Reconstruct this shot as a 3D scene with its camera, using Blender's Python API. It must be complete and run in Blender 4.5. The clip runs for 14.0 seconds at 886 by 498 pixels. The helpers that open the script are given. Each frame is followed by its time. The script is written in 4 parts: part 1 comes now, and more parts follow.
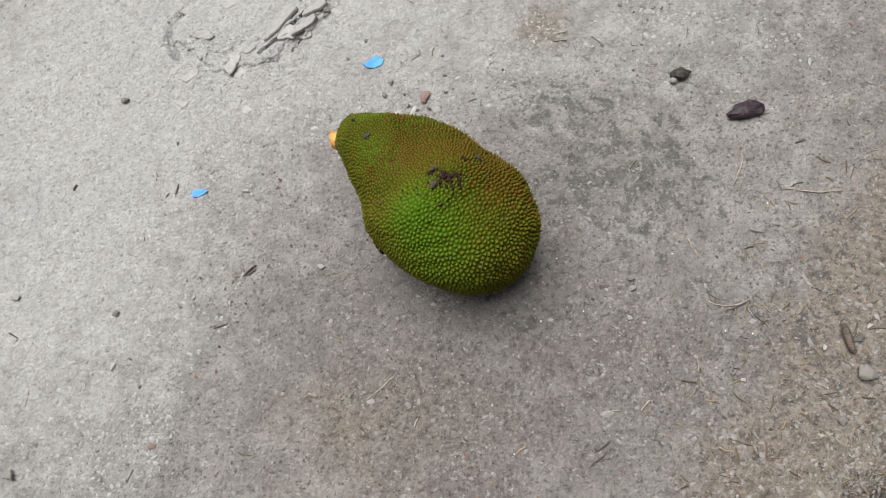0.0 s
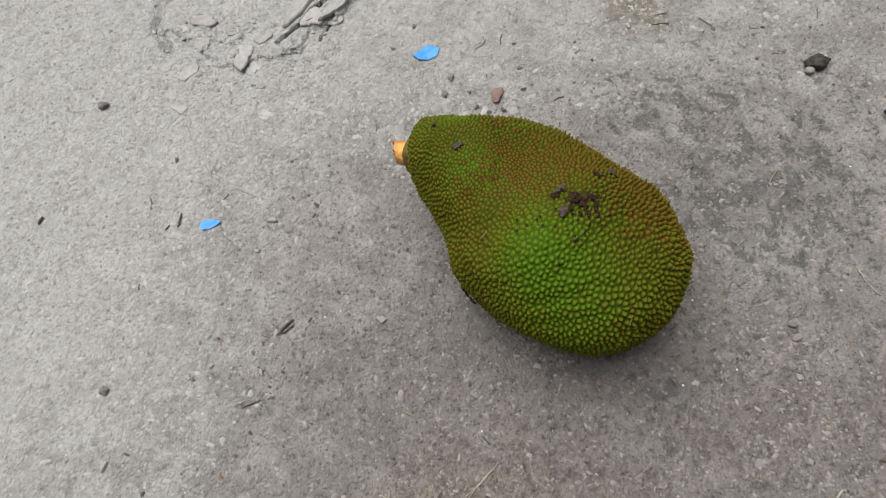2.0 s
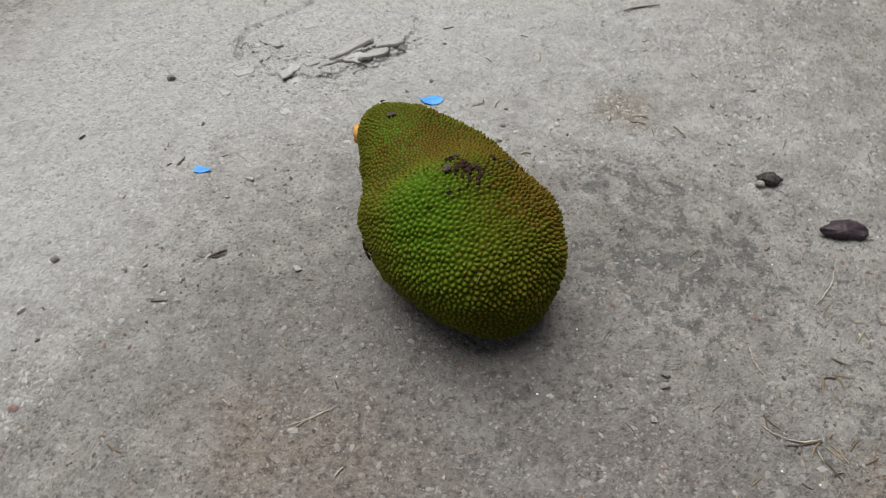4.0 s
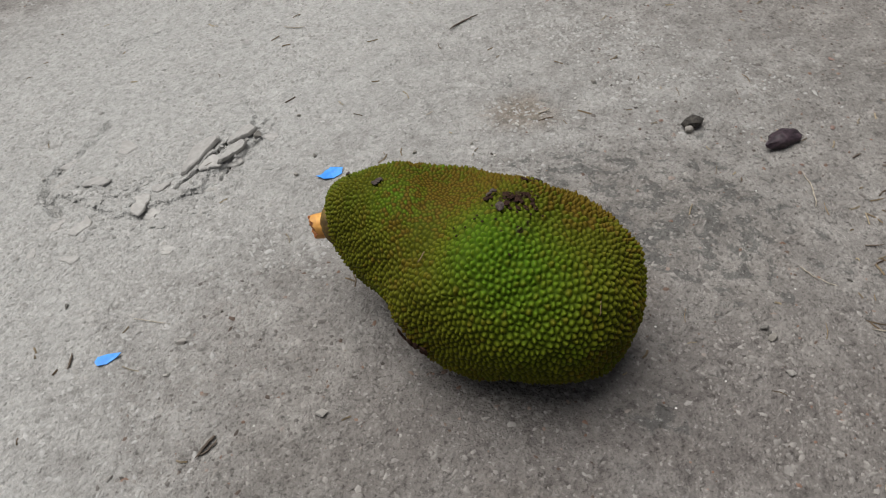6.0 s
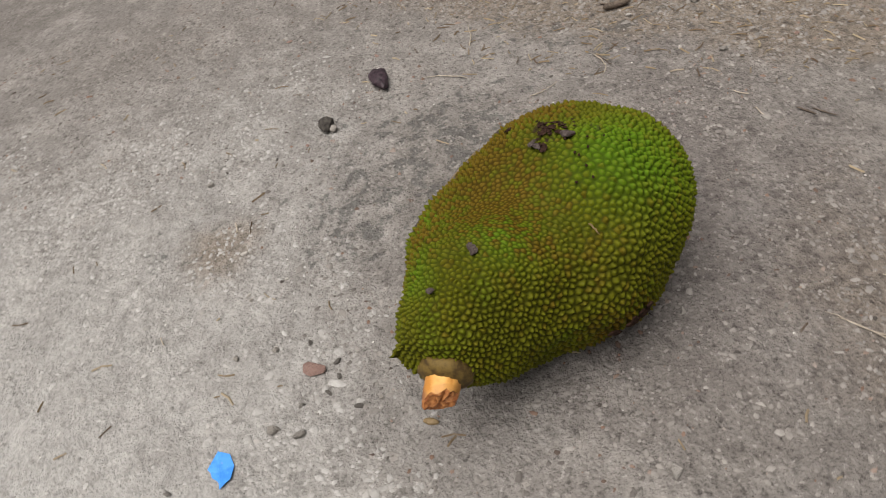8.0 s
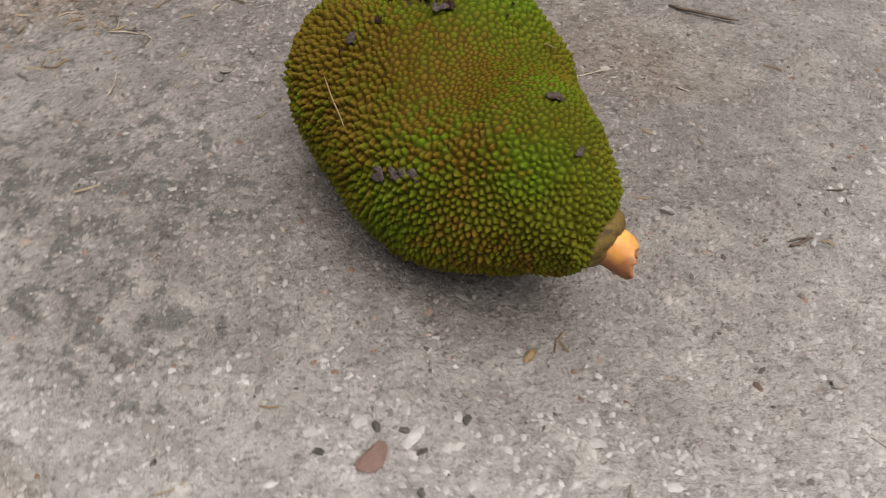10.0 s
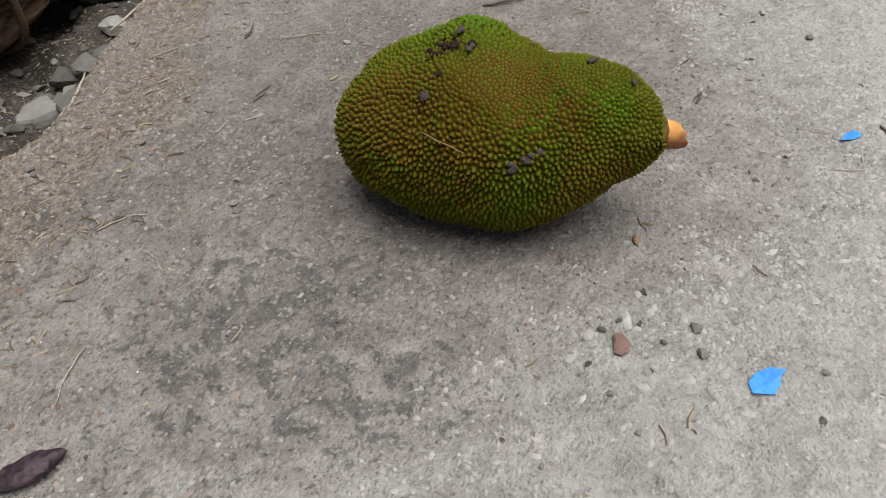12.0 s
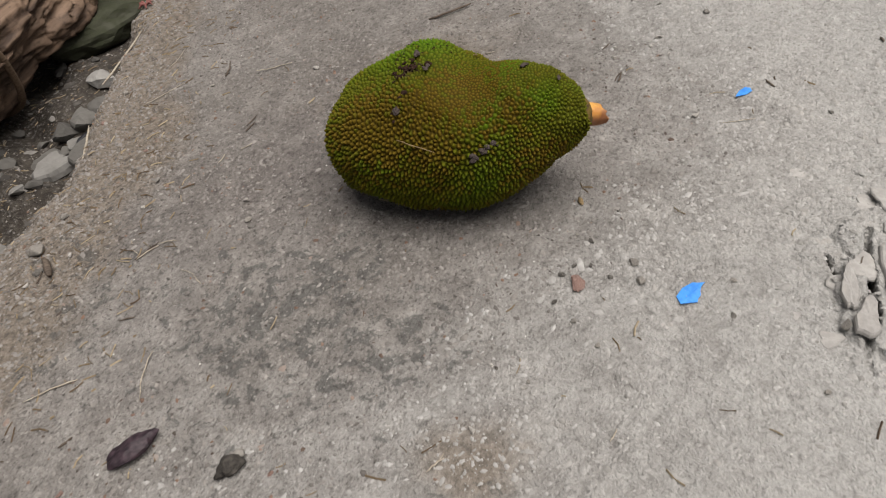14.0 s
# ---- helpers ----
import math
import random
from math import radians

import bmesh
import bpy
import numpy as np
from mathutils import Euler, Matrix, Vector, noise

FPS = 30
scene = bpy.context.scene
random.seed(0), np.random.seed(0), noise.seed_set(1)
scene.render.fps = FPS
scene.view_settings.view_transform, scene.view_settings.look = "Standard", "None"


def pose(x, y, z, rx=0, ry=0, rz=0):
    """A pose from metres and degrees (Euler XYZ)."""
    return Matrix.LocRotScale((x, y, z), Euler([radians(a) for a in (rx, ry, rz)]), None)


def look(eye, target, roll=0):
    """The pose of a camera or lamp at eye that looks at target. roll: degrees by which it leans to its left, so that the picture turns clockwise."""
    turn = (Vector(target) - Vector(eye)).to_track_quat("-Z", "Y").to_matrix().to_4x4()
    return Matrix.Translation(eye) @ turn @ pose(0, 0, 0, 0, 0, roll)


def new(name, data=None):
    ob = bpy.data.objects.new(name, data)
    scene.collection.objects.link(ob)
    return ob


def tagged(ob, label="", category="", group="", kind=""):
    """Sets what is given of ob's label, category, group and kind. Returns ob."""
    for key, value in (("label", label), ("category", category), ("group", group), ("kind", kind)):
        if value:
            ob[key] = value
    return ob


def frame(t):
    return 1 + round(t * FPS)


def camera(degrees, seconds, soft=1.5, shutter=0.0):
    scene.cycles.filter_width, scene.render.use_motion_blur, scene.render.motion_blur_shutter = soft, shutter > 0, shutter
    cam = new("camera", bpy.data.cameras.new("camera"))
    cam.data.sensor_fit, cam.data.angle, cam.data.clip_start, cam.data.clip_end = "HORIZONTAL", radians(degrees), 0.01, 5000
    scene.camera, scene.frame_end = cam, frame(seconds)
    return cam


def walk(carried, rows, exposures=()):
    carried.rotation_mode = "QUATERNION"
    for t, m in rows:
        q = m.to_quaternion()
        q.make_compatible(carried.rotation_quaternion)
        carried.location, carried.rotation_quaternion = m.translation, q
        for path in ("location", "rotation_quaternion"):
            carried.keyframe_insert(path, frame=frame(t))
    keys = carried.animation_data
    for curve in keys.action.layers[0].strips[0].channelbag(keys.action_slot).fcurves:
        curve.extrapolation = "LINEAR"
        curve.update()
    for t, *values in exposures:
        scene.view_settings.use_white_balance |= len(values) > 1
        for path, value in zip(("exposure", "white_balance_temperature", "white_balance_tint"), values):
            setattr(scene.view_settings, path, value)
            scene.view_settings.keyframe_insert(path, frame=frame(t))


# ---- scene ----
cam = camera(64.6, 14.0, 1.0, 0.15)
EXPOSURE = [(0, 1.24, 6400, 10), (1.5, 1.18, 6450, 11), (2.5, .86, 6450, 10), (3, .82, 6450, 10), (4, 1.02, 6400, 9), (6.5, .86, 6550, 11), (7.2, 1.05, 6800, 12),
            (9.3, .95, 6850, 15), (10.5, 1.28, 6900, 15), (11, 1.36, 6850, 15), (12, 1.03, 6550, 12), (13, 1.12, 6700, 14), (14, .92, 6800, 13)]
PATH = [
    (0, (0.01, -0.41, 0.917), (-0.034, 0.384, -0.918), -16.7),
    (0.5, (-0.009, -0.39, 0.91), (-0.051, 0.394, -0.93), -16.2),
    (1, (-0.048, -0.36, 0.875), (-0.08, 0.399, -0.975), -14.9),
    (1.5, (-0.093, -0.31, 0.807), (-0.07, 0.447, -1.044), -10.8),
    (2, (-0.136, -0.244, 0.73), (-0.052, 0.538, -1.109), -9.7),
    (2.5, (-0.14, -0.201, 0.627), (-0.024, 0.681, -1.164), -9.2),
    (3, (-0.092, -0.218, 0.597), (0.027, 0.75, -1.149), -9.7),
    (3.5, (-0.024, -0.354, 0.646), (0.023, 0.758, -1.015), -6.8),
    (4, (0.047, -0.513, 0.646), (-0.101, 0.789, -0.865), -3.5),
    (4.2, (0.079, -0.558, 0.628), (-0.144, 0.818, -0.806), -1.6),
    (6.3, (-0.27, -0.347, 0.536), (0.497, 0.855, -0.867), -6.0),
    (6.5, (-0.293, -0.331, 0.514), (0.597, 0.77, -0.899), -5.7),
    (7, (-0.363, -0.218, 0.486), (0.875, 0.516, -0.902), -2.0),
    (7.2, (-0.411, -0.142, 0.48), (0.916, 0.455, -0.893), -6.3),
    (9.3, (-0.26, 0.483, 0.519), (0.448, -0.697, -0.932), 0.2),
    (9.5, (-0.201, 0.507, 0.478), (0.342, -0.738, -0.99), 4.2),
    (10, (-0.029, 0.434, 0.399), (0.041, -0.915, -1.075), 3.4),
    (10.5, (0.09, 0.385, 0.371), (-0.203, -0.968, -1.073), -0.8),
    (11, (0.142, 0.413, 0.393), (-0.355, -0.888, -1.043), -5.4),
    (11.5, (0.232, 0.49, 0.456), (-0.359, -0.803, -0.95), -4.1),
    (12, (0.284, 0.501, 0.476), (-0.327, -0.795, -0.92), -8.0),
    (12.5, (0.27, 0.447, 0.455), (-0.428, -0.838, -0.91), -7.6),
    (13, (0.25, 0.415, 0.443), (-0.524, -0.844, -0.905), -8.2),
    (13.5, (0.295, 0.499, 0.513), (-0.448, -0.76, -0.852), -10.7),
    (14, (0.345, 0.602, 0.577), (-0.305, -0.645, -0.845), -14.8),
]
walk(cam, [(t, look(eye, target, roll)) for t, eye, target, roll in PATH], EXPOSURE)

# ---- light ----
SUN_AZ, SUN_EL = radians(124), radians(72)          # direction towards the brightest sky, counted from +x
world = bpy.data.worlds.new("overcast_sky")
scene.world = world
world.use_nodes = True
wn = world.node_tree.nodes
sky = wn.new("ShaderNodeTexSky")
sky.sky_type, sky.sun_disc = "NISHITA", False
sky.sun_elevation, sky.sun_rotation = SUN_EL, radians(90) - SUN_AZ
sky.air_density, sky.dust_density, sky.ozone_density = 1.0, 6.0, 0.6
veil = wn.new("ShaderNodeHueSaturation")            # cloud cover takes most of the blue out
veil.inputs["Saturation"].default_value = 0.3
world.node_tree.links.new(sky.outputs[0], veil.inputs["Color"])
world.node_tree.links.new(veil.outputs[0], wn["Background"].inputs[0])
wn["Background"].inputs[1].default_value = 0.030
sun_data = bpy.data.lights.new("sun", "SUN")
sun_data.energy, sun_data.angle, sun_data.color = 2.15, radians(56), (1.0, 0.985, 0.955)
sun = new("sun", sun_data)
sun.matrix_world = look((0, 0, 0), (-math.cos(SUN_EL) * math.cos(SUN_AZ), -math.cos(SUN_EL) * math.sin(SUN_AZ), -math.sin(SUN_EL)))


# ---- materials ----
class Mat:
    """Small wrapper to write node materials in a few lines."""

    def __init__(self, name, rough=0.8, spec=0.3):
        self.m = bpy.data.materials.new(name)
        self.m.use_nodes = True
        self.t = self.m.node_tree
        self.b = self.t.nodes["Principled BSDF"]
        self.b.inputs["Roughness"].default_value = rough
        self.b.inputs["Specular IOR Level"].default_value = spec
        self.co = self.t.nodes.new("ShaderNodeTexCoord").outputs["Object"]

    def put(self, sock, v):
        if hasattr(v, "links"):
            self.t.links.new(v, sock)
        elif isinstance(v, tuple) and len(v) == 3:
            sock.default_value = (*v, 1.0)
        else:
            sock.default_value = v

    def noise(self, scale, detail=4.0, rough=0.55, dist=0.0, vec=None):
        n = self.t.nodes.new("ShaderNodeTexNoise")
        self.put(n.inputs["Vector"], vec or self.co)
        n.inputs["Scale"].default_value, n.inputs["Detail"].default_value = scale, detail
        n.inputs["Roughness"].default_value, n.inputs["Distortion"].default_value = rough, dist
        return n.outputs["Fac"]

    def cells(self, scale, out="Distance", feature="F1"):
        n = self.t.nodes.new("ShaderNodeTexVoronoi")
        n.feature = feature
        self.put(n.inputs["Vector"], self.co)
        n.inputs["Scale"].default_value = scale
        return n.outputs[out]

    def stretch(self, sx, sy, sz):
        n = self.t.nodes.new("ShaderNodeMapping")
        self.put(n.inputs["Vector"], self.co)
        n.inputs["Scale"].default_value = (sx, sy, sz)
        return n.outputs[0]

    def span(self, v, a, b, lo=0.0, hi=1.0):
        n = self.t.nodes.new("ShaderNodeMapRange")
        n.interpolation_type = "SMOOTHSTEP"
        self.put(n.inputs["Value"], v)
        for key, x in (("From Min", a), ("From Max", b), ("To Min", lo), ("To Max", hi)):
            n.inputs[key].default_value = x
        return n.outputs["Result"]

    def calc(self, op, a, b=0.0):
        n = self.t.nodes.new("ShaderNodeMath")
        n.operation = op
        self.put(n.inputs[0], a), self.put(n.inputs[1], b)
        return n.outputs[0]

    def mix(self, f, a, b, mode="MIX"):
        n = self.t.nodes.new("ShaderNodeMix")
        n.data_type, n.blend_type = "RGBA", mode
        self.put(n.inputs[0], f), self.put(n.inputs[6], a), self.put(n.inputs[7], b)
        return n.outputs[2]

    def attr(self, name):
        n = self.t.nodes.new("ShaderNodeAttribute")
        n.attribute_name = name
        return n.outputs["Fac"]

    def island(self):
        return self.t.nodes.new("ShaderNodeNewGeometry").outputs["Random Per Island"]

    def each(self):
        return self.t.nodes.new("ShaderNodeObjectInfo").outputs["Random"]

    def ramp(self, v, stops):
        n = self.t.nodes.new("ShaderNodeValToRGB")
        e = n.color_ramp.elements
        while len(e) < len(stops):
            e.new(0.5)
        for k, (p, c) in zip(e, stops):
            k.position, k.color = p, (*c, 1.0)
        self.put(n.inputs[0], v)
        return n.outputs[0]

    def done(self, color, height=None, depth=0.001, rough=None):
        self.put(self.b.inputs["Base Color"], color)
        if height is not None:
            n = self.t.nodes.new("ShaderNodeBump")
            n.inputs["Distance"].default_value = depth
            self.put(n.inputs["Height"], height)
            self.t.links.new(n.outputs[0], self.b.inputs["Normal"])
        if rough is not None:
            self.put(self.b.inputs["Roughness"], rough)
        return self.m


def ground_material():
    k = Mat("dusty_concrete", 0.92, 0.2)
    broad, mid, coarse, fine, grit = k.noise(3.5, 5), k.noise(22, 6, 0.68), k.noise(75, 5, 0.72, 0.3), k.noise(170, 4, 0.75), k.noise(420, 3, 0.75)
    shade, shade2 = k.cells(120, "Color"), k.cells(290, "Color")
    dome, dome2 = k.span(k.cells(120), 0.10, 0.62, 1.0, 0.0), k.span(k.cells(290), 0.1, 0.6, 1.0, 0.0)
    pale = k.span(k.calc("ADD", k.attr("pale"), k.calc("MULTIPLY", k.calc("SUBTRACT", mid, 0.5), 0.8)), 0.05, 1.15)
    rugged = k.span(pale, 0.0, 1.0, 1.0, 0.8)           # swept dust lies smoother than the bare concrete
    worn = k.span(pale, 0.0, 0.8, 1.0, 0.40)
    crumbs = k.calc("MULTIPLY", dome, k.span(k.calc("ADD", shade, k.calc("MULTIPLY", mid, 0.6)), 0.74, 1.0))
    crumbs = k.calc("MULTIPLY", crumbs, k.span(k.noise(8, 4, 0.6), 0.42, 0.62, 0.15, 1.0))
    c = k.mix(k.span(broad, 0.35, 0.68), (0.200, 0.186, 0.170), (0.285, 0.270, 0.252))
    c = k.mix(k.span(mid, 0.36, 0.64), k.mix(0.45, c, (0.135, 0.122, 0.114)), c)
    c = k.mix(k.span(k.noise(11, 5, 0.62), 0.50, 0.70, 0.0, 0.5), c, (0.345, 0.325, 0.300))
    # pale worn screed with the brighter north-west light painted in, brown soil, grey-green damp stains
    c = k.mix(k.calc("MULTIPLY", pale, 0.9), c, k.mix(k.span(coarse, 0.35, 0.6), (0.345, 0.345, 0.330), (0.425, 0.425, 0.410)))
    soil = k.span(k.calc("ADD", k.attr("soil"), k.calc("MULTIPLY", k.calc("SUBTRACT", k.noise(14, 5, 0.6), 0.5), 0.9)), 0.3, 0.85)
    c = k.mix(k.calc("MULTIPLY", soil, 0.88), c, k.mix(k.span(coarse, 0.35, 0.65), (0.142, 0.118, 0.094), (0.25, 0.213, 0.174)))
    rust = k.span(k.noise(9, 4, 0.6), 0.62, 0.8)
    c = k.mix(k.calc("MULTIPLY", rust, 0.22), c, (0.26, 0.18, 0.14))
    # soft shade round the fruit and the dimmer south, painted into the ground colour
    ground_shade = k.span(k.calc("ADD", k.attr("ground_shade"), k.calc("MULTIPLY", k.calc("SUBTRACT", k.noise(16, 5, 0.65), 0.5), 0.9)), 0.1, 1.0)
    c = k.mix(k.calc("MULTIPLY", ground_shade, 0.62), c, k.mix(k.span(coarse, 0.35, 0.65), (0.100, 0.087, 0.082), (0.165, 0.147, 0.138)))
    blot = k.noise(42, 7, 0.66, 0.3)
    stain = k.span(k.calc("ADD", k.calc("MULTIPLY", k.attr("stain"), 0.55), k.calc("MULTIPLY", k.calc("SUBTRACT", blot, 0.5), 2.4)), 0.40, 0.56)
    c = k.mix(k.calc("MULTIPLY", stain, 0.68), c, (0.086, 0.087, 0.083))
    # shade down in the cracks and the ditch, painted as near-black soil
    recess_shade = k.span(k.calc("ADD", k.attr("recess_shade"), k.calc("MULTIPLY", k.calc("SUBTRACT", mid, 0.5), 0.6)), 0.3, 0.7)
    c = k.mix(k.calc("MULTIPLY", recess_shade, 0.85), c, k.mix(k.span(coarse, 0.35, 0.65), (0.016, 0.013, 0.011), (0.045, 0.040, 0.033)))
    # grains: dark and light at several sizes
    c = k.mix(k.span(shade2, 0.30, 0.75, 0.0, 0.18), c, k.mix(0.7, c, (0.05, 0.045, 0.04)))
    c = k.mix(k.calc("MULTIPLY", crumbs, 0.22), c, (0.50, 0.48, 0.455))
    c = k.mix(k.calc("MULTIPLY", worn, k.span(coarse, 0.47, 0.30, 0.0, 0.55)), c, (0.055, 0.050, 0.046))
    c = k.mix(k.calc("MULTIPLY", worn, k.span(fine, 0.46, 0.32, 0.0, 0.75)), c, (0.045, 0.04, 0.036))
    c = k.mix(k.span(fine, 0.57, 0.70, 0.0, 0.42), c, (0.56, 0.54, 0.51))
    c = k.mix(k.calc("MULTIPLY", worn, k.span(grit, 0.44, 0.30, 0.0, 0.45)), c, (0.04, 0.036, 0.033))
    c = k.mix(k.calc("MULTIPLY", worn, k.span(k.cells(47), 0.09, 0.05, 0.0, 0.7)), c, (0.06, 0.055, 0.05))
    c = k.mix(k.calc("MULTIPLY", k.span(k.cells(31), 0.042, 0.030, 0.0, 0.8), k.span(broad, 0.42, 0.56)), c, (0.75, 0.74, 0.70))
    h = k.calc("ADD", k.calc("MULTIPLY", crumbs, 0.40), k.calc("ADD", k.calc("MULTIPLY", fine, 0.7), k.calc("ADD", k.calc("MULTIPLY", dome2, 0.16), k.calc("MULTIPLY", coarse, 1.1))))
    return k.done(c, k.calc("MULTIPLY", h, rugged), 0.0058)


def grain_material(name, stops, rough=0.9, scale=180.0, by_island=False, depth=0.0008, dusty=0.35):
    k = Mat(name, rough)
    c = k.ramp(k.island() if by_island else k.each(), stops)
    n = k.noise(scale, 4, 0.65)
    c = k.mix(k.span(n, 0.3, 0.7, 0.0, 0.5), c, k.mix(0.55, c, (0.05, 0.045, 0.04)))
    c = k.mix(k.span(k.noise(scale * 0.25, 3), 0.55, 0.7, 0.0, dusty), c, (0.38, 0.36, 0.33))
    return k.done(c, n, depth)


def fibre_material(name, a, b, rough=0.75, sx=400.0):
    k = Mat(name, rough)
    n = k.noise(1.0, 4, 0.6, vec=k.stretch(sx * 0.06, sx, sx))
    c = k.mix(k.span(n, 0.3, 0.7), a, b)
    c = k.mix(k.span(k.noise(90, 3), 0.5, 0.75, 0.0, 0.5), c, (a[0] * 0.5, a[1] * 0.5, a[2] * 0.5))
    return k.done(c, n, 0.0006)


def rind_material():
    k = Mat("jackfruit_rind", 0.62, 0.09)
    tip, russet, fresh, scab = k.attr("tip"), k.attr("russet"), k.attr("fresh"), k.attr("scab")
    tone, fine = k.noise(28, 4, 0.6), k.noise(260, 4, 0.65)
    cell = k.attr("cell")
    green = k.mix(k.span(tone, 0.3, 0.7), (0.064, 0.068, 0.0022), (0.096, 0.098, 0.0036))
    green = k.mix(k.span(k.noise(17, 3), 0.52, 0.64, 0.0, 0.5), green, (0.060, 0.108, 0.0036))
    green = k.mix(k.span(fresh, 0.0, 0.9), green, (0.068, 0.140, 0.0042))
    brown = k.mix(cell, (0.078, 0.056, 0.0025), (0.105, 0.056, 0.005))
    r = k.span(k.calc("ADD", russet, k.calc("ADD", k.calc("MULTIPLY", k.calc("SUBTRACT", tone, 0.5), 1.1), k.calc("MULTIPLY", k.calc("SUBTRACT", cell, 0.5), 0.85))), 0.2, 0.9)
    top = k.mix(r, green, brown)
    top = k.mix(k.span(cell, 0.0, 1.0, 0.0, 0.25), top, (0.100, 0.102, 0.006))
    # rind colour with the shade between spines painted in: dark grooves, paler tips
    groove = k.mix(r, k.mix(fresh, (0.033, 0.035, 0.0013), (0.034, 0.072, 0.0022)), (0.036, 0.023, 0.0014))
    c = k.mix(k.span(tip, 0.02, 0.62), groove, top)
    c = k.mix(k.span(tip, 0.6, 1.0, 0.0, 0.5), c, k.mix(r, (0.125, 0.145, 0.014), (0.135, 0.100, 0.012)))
    c = k.mix(k.span(fine, 0.58, 0.75, 0.0, 0.4), c, (0.025, 0.02, 0.004))
    c = k.mix(k.span(k.calc("ADD", scab, k.calc("MULTIPLY", k.calc("SUBTRACT", k.noise(150, 3), 0.5), 1.2)), 0.45, 0.75), c, (0.024, 0.014, 0.009))
    return k.done(c, fine, 0.0005, k.span(tip, 0.0, 1.0, 0.8, 0.5))


GROUND = ground_material()
RIND = rind_material()
DARK_GRAVEL = grain_material("dark_gravel", [(0.0, (0.03, 0.027, 0.024)), (0.7, (0.10, 0.092, 0.083)), (0.93, (0.17, 0.16, 0.15)), (1.0, (0.26, 0.25, 0.23))], by_island=True, dusty=0.1)
GRIT = grain_material("grit", [(0.0, (0.11, 0.10, 0.092)), (0.3, (0.20, 0.188, 0.175)), (0.78, (0.245, 0.23, 0.213)), (0.93, (0.31, 0.295, 0.275)), (0.96, (0.20, 0.12, 0.085)), (1.0, (0.055, 0.05, 0.045))], by_island=True)
PALE_GRIT = grain_material("pale_grit", [(0.0, (0.25, 0.245, 0.23)), (0.25, (0.33, 0.325, 0.31)), (0.8, (0.37, 0.365, 0.35)), (1.0, (0.42, 0.415, 0.40))], by_island=True)
PALE_STONE = grain_material("pale_stone", [(0.0, (0.36, 0.34, 0.31)), (0.6, (0.45, 0.43, 0.40)), (1.0, (0.56, 0.53, 0.49))])
GREY_STONE = grain_material("grey_stone", [(0.0, (0.20, 0.19, 0.175)), (1.0, (0.30, 0.28, 0.25))])
DARK_STONE = grain_material("dark_stone", [(0.0, (0.085, 0.078, 0.070)), (1.0, (0.17, 0.16, 0.145))])
BRICK_RED = grain_material("brick_red", [(0.0, (0.21, 0.115, 0.09)), (0.5, (0.29, 0.20, 0.17)), (1.0, (0.25, 0.14, 0.115))], dusty=0.7)
SCREED = grain_material("broken_screed", [(0.0, (0.32, 0.31, 0.295)), (1.0, (0.40, 0.39, 0.37))], scale=120.0)
RUBBLE_STONE = grain_material("rubble_stone", [(0.0, (0.05, 0.048, 0.044)), (0.6, (0.13, 0.125, 0.115)), (1.0, (0.27, 0.265, 0.25))], scale=45.0, depth=0.003, dusty=0.15)
MOSSY = grain_material("mossy_stone", [(0.0, (0.022, 0.026, 0.013)), (1.0, (0.036, 0.041, 0.022))], scale=60.0, depth=0.003, dusty=0.06)
PURPLE_STONE = grain_material("purple_grey_stone", [(0.0, (0.19, 0.165, 0.17)), (1.0, (0.24, 0.205, 0.21))], scale=50.0, depth=0.003)
STRAW = fibre_material("dry_straw", (0.27, 0.23, 0.18), (0.44, 0.40, 0.33))
TWIG = fibre_material("dark_twig", (0.055, 0.042, 0.033), (0.14, 0.11, 0.085))
SHEATH = fibre_material("dry_palm_sheath", (0.042, 0.026, 0.018), (0.21, 0.142, 0.098), 0.7, 45.0)
TWINE = fibre_material("jute_twine", (0.10, 0.065, 0.042), (0.19, 0.135, 0.09), 0.9, 500.0)


def simple(name, a, b, scale, rough=0.6, depth=0.0005, spec=0.3):
    k = Mat(name, rough, spec)
    n = k.noise(scale, 4, 0.6)
    return k.done(k.mix(k.span(n, 0.35, 0.65), a, b), n, depth)


BLUE = simple("blue_paint_film", (0.035, 0.22, 0.66), (0.06, 0.29, 0.78), 150, 0.45)
POD = simple("dark_purple_skin", (0.016, 0.010, 0.014), (0.05, 0.032, 0.04), 120, 0.55, 0.001)
POD_MUD = simple("dark_mud", (0.022, 0.020, 0.018), (0.06, 0.054, 0.047), 160, 0.85, 0.001)
SAP = simple("dried_sap", (0.016, 0.009, 0.007), (0.045, 0.025, 0.018), 300, 0.8, 0.0006, 0.05)
SAP_GREY = simple("grey_sap", (0.040, 0.031, 0.028), (0.090, 0.073, 0.068), 300, 0.8, 0.0005, 0.08)


def stalk_material():
    k = Mat("stalk_skin", 0.5)
    n = k.noise(90, 4, 0.6)
    c = k.mix(k.span(n, 0.35, 0.65), (0.44, 0.19, 0.040), (0.62, 0.33, 0.085))
    # shaded flank of the stalk, painted in reddish brown
    brown = k.span(k.calc("ADD", k.attr("flank_shade"), k.calc("MULTIPLY", k.calc("SUBTRACT", n, 0.5), 1.2)), 0.25, 0.8)
    return k.done(k.mix(k.calc("MULTIPLY", brown, 0.85), c, k.mix(n, (0.10, 0.028, 0.018), (0.30, 0.12, 0.06))), n, 0.0006)


